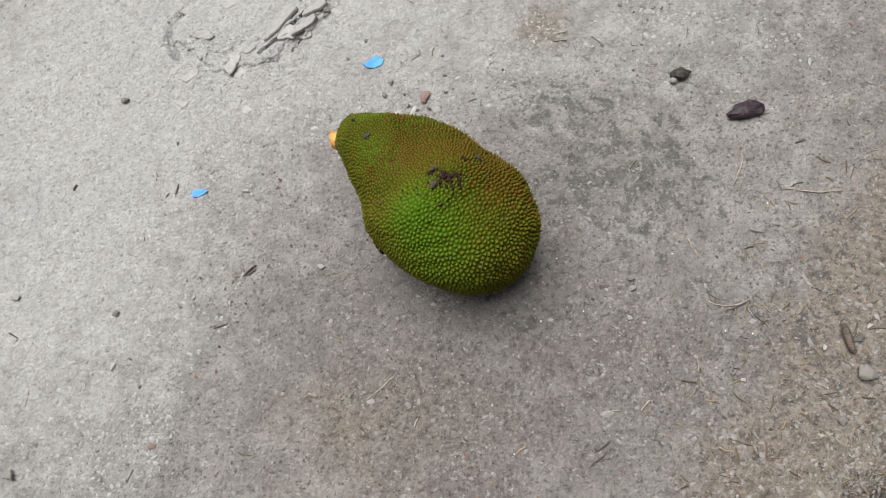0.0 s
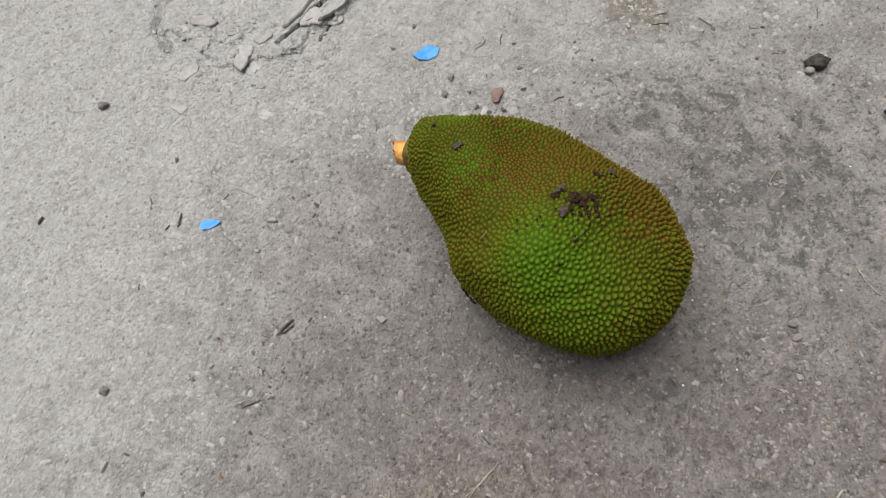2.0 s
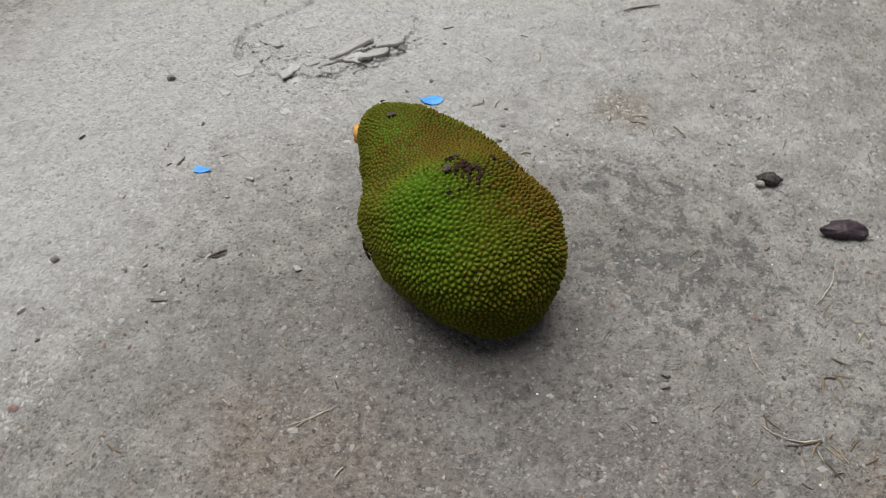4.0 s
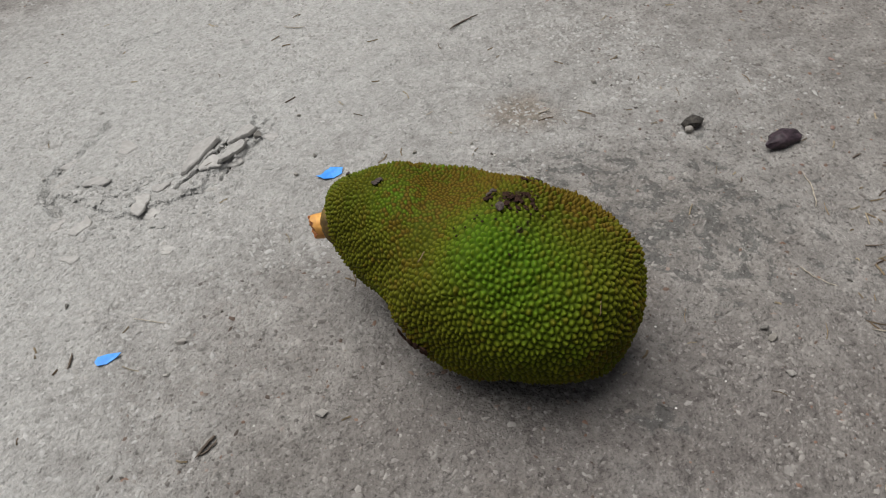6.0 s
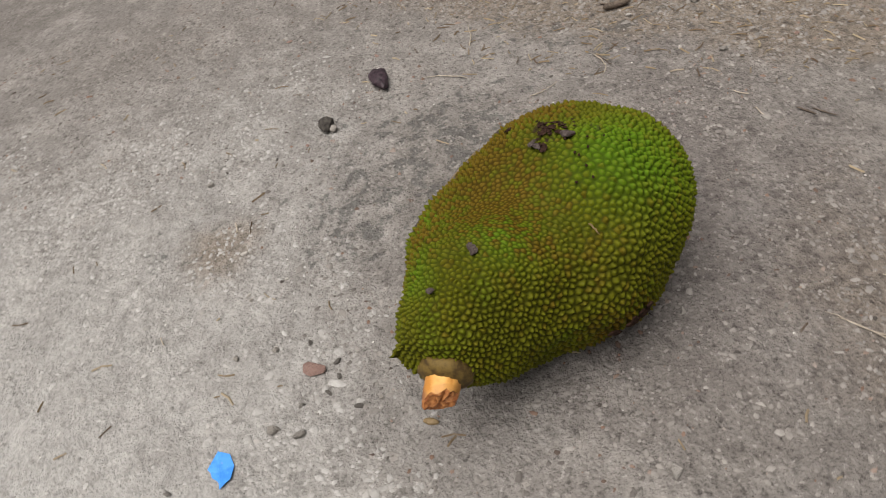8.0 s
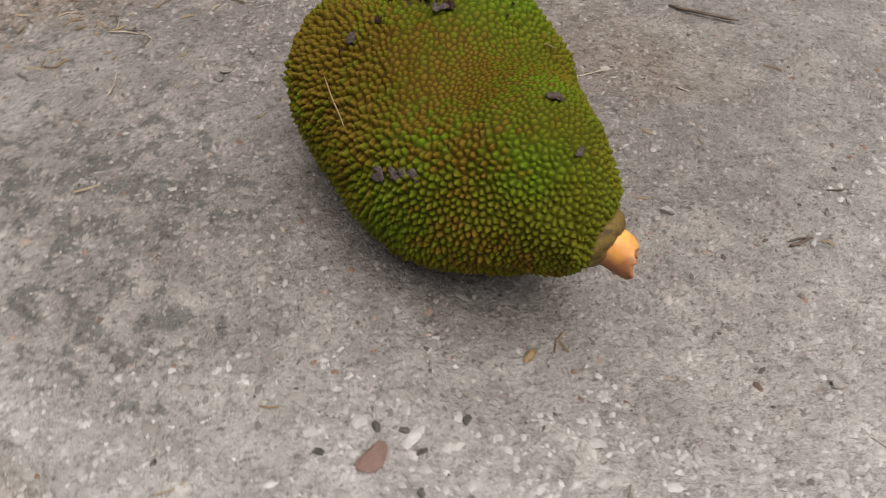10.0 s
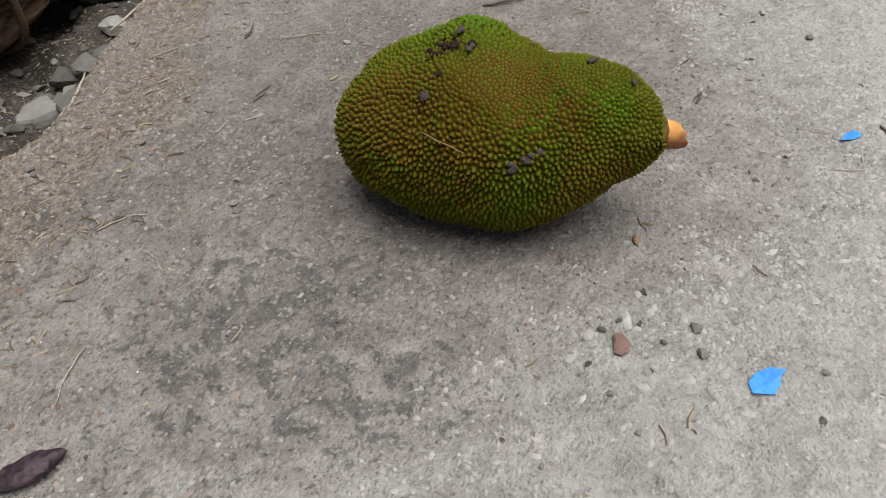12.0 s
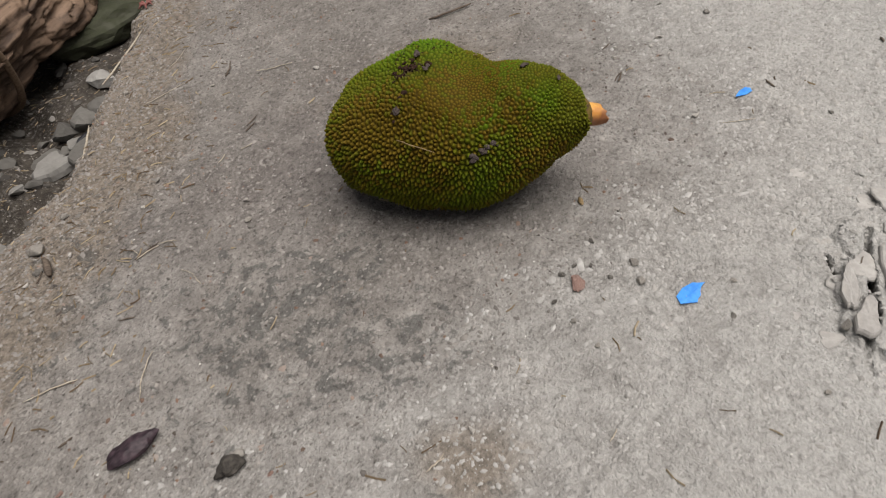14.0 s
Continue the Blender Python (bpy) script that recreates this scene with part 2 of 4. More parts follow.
STALK_SKIN = stalk_material()
STALK_CUT = simple("stalk_cut", (0.22, 0.07, 0.02), (0.42, 0.18, 0.06), 260, 0.6, 0.001)
COLLAR = simple("stalk_collar", (0.05, 0.03, 0.008), (0.13, 0.085, 0.02), 160, 0.7)
RUBBER = simple("black_rubber", (0.012, 0.012, 0.014), (0.03, 0.03, 0.034), 90, 0.45)
PETAL = simple("faded_petal", (0.16, 0.05, 0.045), (0.24, 0.11, 0.095), 120, 0.7)
SEED = simple("tan_seed_husk", (0.15, 0.105, 0.05), (0.24, 0.17, 0.09), 200, 0.6)


# ---- mesh helpers ----
from mathutils import kdtree

def mesh_from(name, verts, faces, material, smooth=True):
    me = bpy.data.meshes.new(name)
    me.from_pydata([tuple(v) for v in verts], [], faces)
    me.materials.append(material)
    me.polygons.foreach_set("use_smooth", [smooth] * len(me.polygons))
    me.update()
    return me


def part(name, me, parent, label=""):
    ob = new(name, me)
    ob.parent = parent
    return tagged(ob, label)


def grid_mesh(name, pts, material, wrap=False):
    """A quad mesh over a rows x columns x 3 array; wrap closes the columns."""
    nr, nc = pts.shape[:2]
    idx = np.arange(nr * nc).reshape(nr, nc)
    nxt = np.roll(idx, -1, 1) if wrap else idx[:, 1:]
    cur = idx if wrap else idx[:, :-1]
    quads = np.stack([cur[:-1], nxt[:-1], nxt[1:], cur[1:]], -1).reshape(-1, 4)
    me = bpy.data.meshes.new(name)
    me.vertices.add(nr * nc)
    me.vertices.foreach_set("co", pts.reshape(-1).astype(np.float32))
    me.loops.add(quads.size)
    me.loops.foreach_set("vertex_index", quads.reshape(-1).astype(np.int32))
    me.polygons.add(len(quads))
    me.polygons.foreach_set("loop_start", np.arange(0, quads.size, 4, dtype=np.int32))
    me.polygons.foreach_set("use_smooth", np.ones(len(quads), dtype=bool))
    me.materials.append(material)
    me.update(calc_edges=True)
    return me


def put_attr(me, name, values):
    me.attributes.new(name, "FLOAT", "POINT").data.foreach_set("value", np.asarray(values, dtype=np.float32).reshape(-1))


rng = np.random.default_rng(7)


def lattice_noise(x, y, cell, seed):
    """Smooth value noise in the plane, about -1 to 1."""
    table = np.random.default_rng(seed).uniform(-1, 1, (256, 256))
    u, v = np.asarray(x) / cell + 71.3, np.asarray(y) / cell + 38.7
    i, j = np.floor(u).astype(int), np.floor(v).astype(int)
    f, h = u - i, v - j
    f, h = f * f * (3 - 2 * f), h * h * (3 - 2 * h)
    a, b = table[i % 256, j % 256], table[(i + 1) % 256, j % 256]
    c, d = table[i % 256, (j + 1) % 256], table[(i + 1) % 256, (j + 1) % 256]
    return (a * (1 - f) + b * f) * (1 - h) + (c * (1 - f) + d * f) * h


def smooth(x, a, b):
    t = np.clip((np.asarray(x) - a) / (b - a), 0, 1)
    return t * t * (3 - 2 * t)


def off_line(x, y, pts):
    """Distance to a polyline."""
    best = np.full(np.shape(x), 9.0)
    for (ax, ay), (bx, by) in zip(pts, pts[1:]):
        dx, dy = bx - ax, by - ay
        t = np.clip(((x - ax) * dx + (y - ay) * dy) / (dx * dx + dy * dy), 0, 1)
        best = np.minimum(best, np.hypot(x - ax - t * dx, y - ay - t * dy))
    return best


# ---- ground ----
CRACK = [(-.235, .410), (-.219, .419), (-.2, .428), (-.18, .443), (-.157, .459), (-.141, .473), (-.114, .481), (-.085, .50)]
SPLIT = [(-.18, .400), (-.168, .415), (-.153, .433)]
ARC = [(-.29, .62), (-.319, .582), (-.349, .551), (-.382, .522), (-.39, .486), (-.375, .438)]
HAIR = [(-.23, .86), (-.164, .863), (-.113, .856), (-.044, .869), (.02, .90)]


def past_edge(x, y):
    """Metres beyond the broken edge of the concrete, towards the rubble."""
    return np.minimum((x - .109) * .818 - (y + .891) * .575, (x - .64) * .54 - (y + .21) * .84) + .014 * lattice_noise(x, y, .05, 5) + .016 * lattice_noise(x, y, .14, 6) + .007 * lattice_noise(x, y, .018, 7)


def ground_z(x, y):
    x, y = np.asarray(x, float), np.asarray(y, float)
    z = .0022 * lattice_noise(x, y, .09, 1) + .0013 * lattice_noise(x, y, .035, 2) + .0010 * lattice_noise(x, y, .014, 3)
    near = np.exp(-(((x + .26) / .15) ** 2 + ((y - .42) / .10) ** 2))
    z = z + near * (.0018 * lattice_noise(x, y, .02, 8) + .0012 * lattice_noise(x, y, .008, 9))
    # newer screed with a ragged flaking edge, and the cracks
    jag = .016 * lattice_noise(x, y, .035, 11) + .008 * lattice_noise(x, y, .012, 14) + .003 * lattice_noise(x, y, .005, 15)
    inside = .152 - np.hypot(x + .245, (y - .545) * 1.02) + jag
    north = 1 - smooth(y, .50, .64)
    z = z + north * (.0048 * smooth(inside, 0, .0030) + .0020 * smooth(inside - .02 + .03 * lattice_noise(x, y, .03, 16), 0, .003))
    flaky = near * smooth(lattice_noise(x, y, .026, 17) + .5 * lattice_noise(x, y, .011, 18), .10, .17)
    z = z + .0020 * flaky
    run = off_line(x, y, CRACK)
    open_up = np.clip(1.25 - np.hypot(x + .172, y - .449) / .075, .12, 1) * (.85 + .3 * lattice_noise(x, y, .012, 12))
    z = z + .005 * np.exp(-(run / .018) ** 2) * open_up - .030 * open_up * (1 - smooth(run + .0012 * lattice_noise(x, y, .006, 19), .0024, .0042))
    z = z - .008 * (1 - smooth(off_line(x, y, SPLIT) + .001 * lattice_noise(x, y, .006, 21), .0012, .0030))
    z = z - .0105 * np.exp(-(off_line(x, y, ARC) / .007) ** 2) * (.8 + .5 * lattice_noise(x, y, .015, 22))
    z = z - .0035 * np.exp(-(off_line(x, y, HAIR) / .004) ** 2)
    under = np.exp(-((x / .11) ** 2 + (y / .11) ** 2))
    z = z * (1 - under) - .0015 * under
    d = past_edge(x, y)
    strip = smooth(d, -.03, .06) * (1 - smooth(d, .55, .9))
    deep = 1 - .8 * smooth(y + .35 * x, -.36, -.16)
    return z - strip * deep * (.085 + .025 * lattice_noise(x, y, .07, 13))


STAINS = [(.29, .02, .16, .16, .85), (.42, -.27, .10, .13, .65), (.55, -.12, .10, .08, .45), (.07, -.16, .06, .05, .65), (.20, .18, .10, .06, .65),
          (.63, .12, .10, .10, .45), (.17, .03, .06, .05, .4), (.25, .37, .05, .08, .55), (.11, .26, .05, .05, .3)]


# Pale screed and dust; the ground's light gradient is painted in here as well.
PALES = [(-.62, .30, .36, .45, .80), (-.28, .55, .32, .27, .72), (-.55, -.05, .25, .25, .35), (0.0, -.19, .05, .035, .30), (.02, -.22, .03, .04, .20), (.18, .40, .34, .24, .42),
         (.0, .25, .2, .12, .22), (.50, .20, .28, .24, .38), (-.1, .95, .5, .3, .7), (.25, .78, .7, .3, .55), (-.45, -.45, .3, .2, .3)]


def patches(x, y, rows):
    """Soft round patches: centre, radii and strength of each."""
    return np.clip(sum(a * np.exp(-(((x - cx) / rx) ** 2 + ((y - cy) / ry) ** 2)) for cx, cy, rx, ry, a in rows), 0, 1)


def build_ground():
    def axis(lo, hi, step, fine_lo, fine_hi):
        core = np.concatenate([np.arange(lo, fine_lo, step), np.arange(fine_lo, fine_hi, .0017), np.arange(fine_hi, hi + step / 2, step)])
        grow = step * np.cumsum(1.3 ** np.arange(1, 46))
        grow = np.append(grow[grow < 400], 400)
        return np.concatenate([core[0] - grow[::-1], core, core[-1] + grow])

    gx, gy = axis(-1.05, 1.0, .0054, -.45, -.06), axis(-1.35, 1.25, .0054, .33, .57)
    x, y = np.meshgrid(gx, gy)
    z = ground_z(x, y)
    far = smooth(np.hypot(x, y), 1.3, 2.2)
    z = z * (1 - far) + far * .012 * lattice_noise(x, y, 2.5, 20)
    me = grid_mesh("ground", np.stack([x, y, z], -1), GROUND)
    blobs = lambda rows: patches(x, y, rows)
    put_attr(me, "stain", blobs(STAINS))
    d = past_edge(x, y)
    put_attr(me, "soil", np.clip(1.0 * smooth(d, -.27, -.04) + blobs([(.23, .34, .06, .08, .45), (.20, .30, .14, .09, .3), (-.13, -.2, .16, .10, .3), (.12, -.36, .4, .16, .30), (-.3, -.28, .25, .14, .25), (-.08, -.20, .22, .12, .24), (-.1, .27, .12, .06, .25)]), 0, 1))
    # mask of the painted shade: ditch floor, crack, split and arc groove
    put_attr(me, "recess_shade", np.clip(smooth(d, .0, .07) * (1 - .95 * smooth(y + .35 * x, -.36, -.16)) + 1.1 * (1 - smooth(off_line(x, y, CRACK), .0024, .0050)) * np.clip(1.25 - np.hypot(x + .172, y - .449) / .075, .3, 1)
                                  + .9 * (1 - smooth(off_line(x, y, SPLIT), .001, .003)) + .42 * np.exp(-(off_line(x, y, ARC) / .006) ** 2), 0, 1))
    put_attr(me, "pale", blobs(PALES))
    # where shade is painted: under and beside the fruit, and southwards
    put_attr(me, "ground_shade", blobs([(.06, -.16, .20, .12, .75), (.30, -.24, .18, .14, .5), (-.06, -.33, .26, .12, .45), (-.02, .0, .16, .16, .55), (-.18, -.08, .10, .10, .3)]))
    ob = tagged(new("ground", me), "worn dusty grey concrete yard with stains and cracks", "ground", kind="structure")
    return ob


build_ground()


# ---- the jackfruit ----
FRUIT = dict(x=-0.1147, y=0.1479, yaw=-0.877, length=0.3165,
             half_width=[0.0704, 0.0737, 0.0673, 0.0783, 0.0942, 0.0977, 0.1067, 0.1115, 0.1118, 0.0966],
             rise=[0.0801, 0.0871, 0.0942, 0.0807, 0.0664, 0.0823, 0.0766, 0.0853, 0.0996, 0.1073],
             belly=[0.0755, 0.0795, 0.0779, 0.0834, 0.0956, 0.1087, 0.101, 0.1253, 0.1705, 0.1863],
             sideways=[0.0354, 0.0124, 0.0095, 0.0115, 0.0045, -0.0026, 0.0002, 0.0002, 0.0071, 0.0123],
             axis_height=[0.1117, 0.0937, 0.0942, 0.0761],
             lean=[0.0047, -0.0072, -0.0061, 0.0179], ends=[1.0452, 0.9724], square=[0.992, 1.0907])


def through_knots(k, t):
    """Smooth curve through evenly spaced knots."""
    k = np.asarray(k, float)
    n = len(k) - 1
    x = t * n
    i = np.clip(x.astype(int), 0, n - 1)
    f = x - i
    kk = np.concatenate([[2 * k[0] - k[1]], k, [2 * k[-1] - k[-2]]])
    a, b, c, d = kk[i], kk[i + 1], kk[i + 2], kk[i + 3]
    return b + .5 * f * (c - a + f * (2 * a - 5 * b + 4 * c - d + f * (3 * (b - c) + d - a)))


def fruit_surface(t, th):
    """The smooth body: t from the stalk to the blossom end, th round it."""
    q = FRUIT
    e = np.sin(np.pi * t) ** (q["ends"][0] * (1 - t) + q["ends"][1] * t)
    ct, st = np.cos(th), np.sin(th)
    sq = np.where(st > 0, q["square"][0], q["square"][1])
    rr = (np.abs(ct) ** (2 * sq) + np.abs(st) ** (2 * sq)) ** (-.5 / sq)
    ct, st = ct * rr, st * rr
    up = np.where(st > 0, through_knots(q["rise"], t), through_knots(q["belly"], t)) * e * st
    lat = through_knots(q["sideways"], t) + through_knots(q["half_width"], t) * e * ct + through_knots(q["lean"], t) * e * np.maximum(st, 0) ** 2
    z = np.maximum(through_knots(q["axis_height"], t) + up, 0.001)
    a = (1 - np.cos(np.pi * t)) / 2 * q["length"]
    c, s = math.cos(q["yaw"]), math.sin(q["yaw"])
    return relief(np.stack([q["x"] + a * c - lat * s, q["y"] + a * s + lat * c, z], -1))


VALLEY = [(-.095, .030, .118), (-.072, .016, .145), (-.036, .024, .164), (-.010, .046, .160), (-.016, .080, .152)]
SWELLS = [((-.024, -.034, .168), .030, .0030), ((.043, .026, .165), .022, .0030), ((-.060, .080, .160), .030, .0030), ((.040, -.040, .155), .022, -.0035),
          ((-.104, .050, .056), .032, -.0060), ((-.075, .150, .055), .034, -.0060), ((.02, .112, .125), .026, .0025), ((.085, .040, .145), .025, -.0020)]


def relief(p):
    """Hollow between neck and belly, swellings and dents, pressed towards or away from the core of the fruit."""
    way = p - np.array((0.0, .035, .085))
    way = way / np.maximum(np.linalg.norm(way, axis=-1, keepdims=True), 1e-6)
    d = np.full(p.shape[:-1], 9.0)
    for a, b in zip(VALLEY, VALLEY[1:]):
        a, b = np.array(a), np.array(b)
        f = np.clip(((p - a) * (b - a)).sum(-1) / ((b - a) ** 2).sum(), 0, 1)
        d = np.minimum(d, np.linalg.norm(p - a - f[..., None] * (b - a), axis=-1))
    push = -.0046 * np.exp(-(d / .022) ** 2) + .0014 * np.exp(-((d - .042) / .016) ** 2)
    for c, r, h in SWELLS:
        push = push + h * ball(p, c, r)
    p = p + way * (push * smooth(p[..., 2], .003, .03))[..., None]
    p[..., 2] = np.maximum(p[..., 2], .001)
    return p


def ball(p, c, r):
    return np.exp(-(((p - np.array(c)) / r) ** 2).sum(-1))


SADDLE = (-.035, .062, .155)
SAP_SPOTS = [(0, 0, .168), (.018, .006, .172), (.034, .012, .168), (.012, -.022, .172)]


def build_jackfruit():
    nt, nth = 600, 800
    tt = .003 + .994 * np.linspace(0, 1, nt)
    t, th = np.meshgrid(tt, np.linspace(0, 2 * np.pi, nth, endpoint=False), indexing="ij")
    p = fruit_surface(t, th)
    du, dv = np.gradient(p, axis=0), np.roll(p, -1, 1) - np.roll(p, 1, 1)
    n = np.cross(dv, du)
    area = np.linalg.norm(n, axis=-1)
    n /= np.maximum(area, 1e-12)[..., None]
    mid = p.mean((0, 1))
    if ((p - mid) * n).sum() < 0:
        n = -n

    def spacing(q, s):
        return (.0059 - .0024 * ball(q, SADDLE, (.055, .055, .04)) - .0014 * (1 - smooth(s, .1, .5)) - .0008 * ball(q, (.05, .05, .17), .06))

    # spine centres: dart throwing over the skin, then pushed evenly apart
    flat, nrm, ts = p.reshape(-1, 3), n.reshape(-1, 3), t.reshape(-1)
    along = np.array((math.cos(FRUIT["yaw"]), math.sin(FRUIT["yaw"]), 0))
    packed = flat + along * (.22 * (flat @ along))[:, None]
    w = area.reshape(-1) * (flat[:, 2] > .004)
    pick = rng.choice(len(flat), 90000, p=w / w.sum())
    gap = spacing(flat, ts)
    grid, seeds = {}, []
    for i in pick:
        q, g = packed[i], gap[i] * .82
        key = tuple((q // .008).astype(int))
        ok = True
        for a in (-1, 0, 1):
            for b in (-1, 0, 1):
                for c in (-1, 0, 1):
                    for o in grid.get((key[0] + a, key[1] + b, key[2] + c), ()):
                        r = packed[o] - q
                        if r[0] * r[0] + r[1] * r[1] + r[2] * r[2] < g * g:
                            ok = False
                            break
                    if not ok:
                        break
                if not ok:
                    break
            if not ok:
                break
        if ok:
            grid.setdefault(key, []).append(i)
            seeds.append(i)
    seeds = np.array(seeds)
    pos, sgap = packed[seeds].copy(), gap[seeds]
    snap = kdtree.KDTree(len(flat) // 3 + 1)
    for i in range(0, len(flat), 3):
        snap.insert(flat[i], i)
    snap.balance()
    hold = kdtree.KDTree(len(flat) // 3 + 1)
    for i in range(0, len(flat), 3):
        hold.insert(packed[i], i)
    hold.balance()
    for _ in range(5):
        tree = kdtree.KDTree(len(pos))
        for i, q in enumerate(pos):
            tree.insert(q, i)
        tree.balance()
        moved = pos.copy()
        for i, q in enumerate(pos):
            push = np.zeros(3)
            for co, j, d in tree.find_n(q, 8):
                if 0 < d < sgap[i] * 1.15:
                    push += (q - np.array(co)) / d * (sgap[i] * 1.15 - d)
            moved[i] = np.array(hold.find(q + .22 * push)[0])
        pos = moved
    tree = kdtree.KDTree(len(pos))
    for i, q in enumerate(pos):
        tree.insert(q, i)
    tree.balance()
    vary = rng.uniform(0, 1, len(pos))
    tall = rng.uniform(.6, 1.25, len(pos))
    r, cell, lift = np.zeros(len(flat)), np.zeros(len(flat)), np.zeros(len(flat))
    wander = np.stack([lattice_noise(flat[:, 0] + k * flat[:, 2], flat[:, 1] - flat[:, 2] * (k + .4), .0042, 64 + k) for k in range(3)], -1)
    for i, q in enumerate(packed + .0007 * wander):
        (_, a, d1), (_, _, d2) = tree.find_n(q, 2)
        r[i], cell[i], lift[i] = 2 * d1 / (d1 + d2 + 1e-9), vary[a], tall[a]
    low = smooth(flat[:, 2], .001, .014)
    q = FRUIT
    side = (flat[:, 0] - q["x"]) * -math.sin(q["yaw"]) + (flat[:, 1] - q["y"]) * math.cos(q["yaw"])
    size = .54 * gap * (1 + .6 * smooth(side, .0, .09)) * (1 - .55 * ball(flat, SADDLE, .04)) * lift * (.25 + .75 * low)
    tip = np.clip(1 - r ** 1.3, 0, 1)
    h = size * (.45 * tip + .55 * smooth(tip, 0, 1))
    dent = .0024 * lattice_noise(flat[:, 0] * 1.3 + flat[:, 2], flat[:, 1] - flat[:, 2] * .7, .034, 61) + .0012 * lattice_noise(flat[:, 0] - flat[:, 2], flat[:, 1] + flat[:, 2], .017, 62)
    out = flat + nrm * (h - .0026 + dent * low)[:, None]
    out[:, 2] = np.maximum(out[:, 2], -.001)
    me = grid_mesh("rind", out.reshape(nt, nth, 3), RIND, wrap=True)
    russet = .45 * ball(flat, SADDLE, .045) + .45 * ball(flat, (.005, .075, .15), .05) + .5 * ball(flat, (.07, .06, .13), .06) + .75 * ball(flat, (.075, .018, .145), .042) \
        + .45 * (1 - smooth(flat[:, 2], .008, .05)) + .6 * ball(flat, (.105, -.02, .12), .05) + .4 * ball(flat, (.06, -.115, .06), .05) + .85 * ball(flat, (-.045, .15, .07), .045) \
        + .25 * ball(flat, (-.085, .02, .12), .04) + .45 * ball(flat, (-.024, .122, .148), .026) + .6 * ball(flat, (-.095, 0, .06), .035) + .12 * smooth(side, .02, .10)
    fresh = .75 * ball(flat, (-.026, -.030, .17), (.042, .042, .06)) + .55 * ball(flat, (-.01, -.075, .14), .06) + .75 * ball(flat, (-.062, .070, .155), .026) \
        + .55 * ball(flat, (-.057, .134, .145), .022) + .5 * ball(flat, (.028, .116, .074), .032) + .7 * ball(flat, (-.002, .106, .138), .020) + .6 * ball(flat, (.096, .022, .112), .032) \
        + .3 * ball(flat, (.05, .03, .168), .018)
    scab = sum(a * ball(flat, c, b) for c, b, a in (((.016, .006, .17), (.024, .012, .02), .75), ((.014, -.024, .172), .012, .5), ((.045, .045, .16), .008, .5),
               ((-.066, .096, .161), .006, .5), ((.019, .123, .116), .011, .55), ((-.096, -.010, .062), (.03, .026, .014), .55), ((-.062, -.006, .153), .010, .35), ((-.048, -.048, .152), .011, .4), ((0, -.033, .169), .009, .5), ((.061, .033, .153), .006, .5)))
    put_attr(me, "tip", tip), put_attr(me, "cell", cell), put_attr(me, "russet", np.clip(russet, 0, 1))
    put_attr(me, "fresh", np.clip(fresh, 0, 1)), put_attr(me, "scab", np.clip(scab, 0, 1))
    fruit = new("jackfruit")
    tagged(fruit, "ripe green jackfruit with knobbly rind lying on concrete", "jackfruit")
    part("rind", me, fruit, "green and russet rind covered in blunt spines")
    return fruit, snap, flat, nrm


def blob_mesh(name, material, seed, sx, sy, sz, rough=.25, level=2):
    """An irregular rounded lump, resting on z = 0."""
    bm = bmesh.new()
    bmesh.ops.create_icosphere(bm, subdivisions=level, radius=.5)
    noise.seed_set(seed)
    off = Vector((seed * 3.1, seed * 1.7, seed * .9))
    for v in bm.verts:
        v.co *= 1 + rough * noise.noise(v.co * 2.3 + off) + rough * .5 * noise.noise(v.co * 5.1 + off)
        v.co = Vector((v.co.x * sx, v.co.y * sy, v.co.z * sz))
    low = min(v.co.z for v in bm.verts)
    for v in bm.verts:
        v.co.z -= low * .75
        v.co.z = max(v.co.z, 0)
    me = bpy.data.meshes.new(name)
    bm.to_mesh(me)
    bm.free()
    me.materials.append(material)
    return me


def tube(name, pts, radii, material, sides=10, wobble=0.0, caps=True, seed=0):
    """A tube along points with a radius at each."""
    pts = [Vector(q) for q in pts]
    r = random.Random(seed)
    verts, faces = [], []
    up = Vector((0, 0, 1)) if abs((pts[-1] - pts[0]).normalized().z) < .9 else Vector((1, 0, 0))
    for i, q in enumerate(pts):
        d = (pts[min(i + 1, len(pts) - 1)] - pts[max(i - 1, 0)]).normalized()
        a = d.cross(up).normalized()
        b = a.cross(d)
        for k in range(sides):
            w = 2 * math.pi * k / sides
            rad = radii[i] * (1 + wobble * r.uniform(-1, 1))
            verts.append(q + rad * (math.cos(w) * a + math.sin(w) * b))
    for i in range(len(pts) - 1):
        for k in range(sides):
            m = (k + 1) % sides
            faces.append((i * sides + k, i * sides + m, (i + 1) * sides + m, (i + 1) * sides + k))
    if caps:
        faces.append(tuple(range(sides))[::-1])
        faces.append(tuple(range((len(pts) - 1) * sides, len(pts) * sides)))
    return mesh_from(name, verts, faces, material)


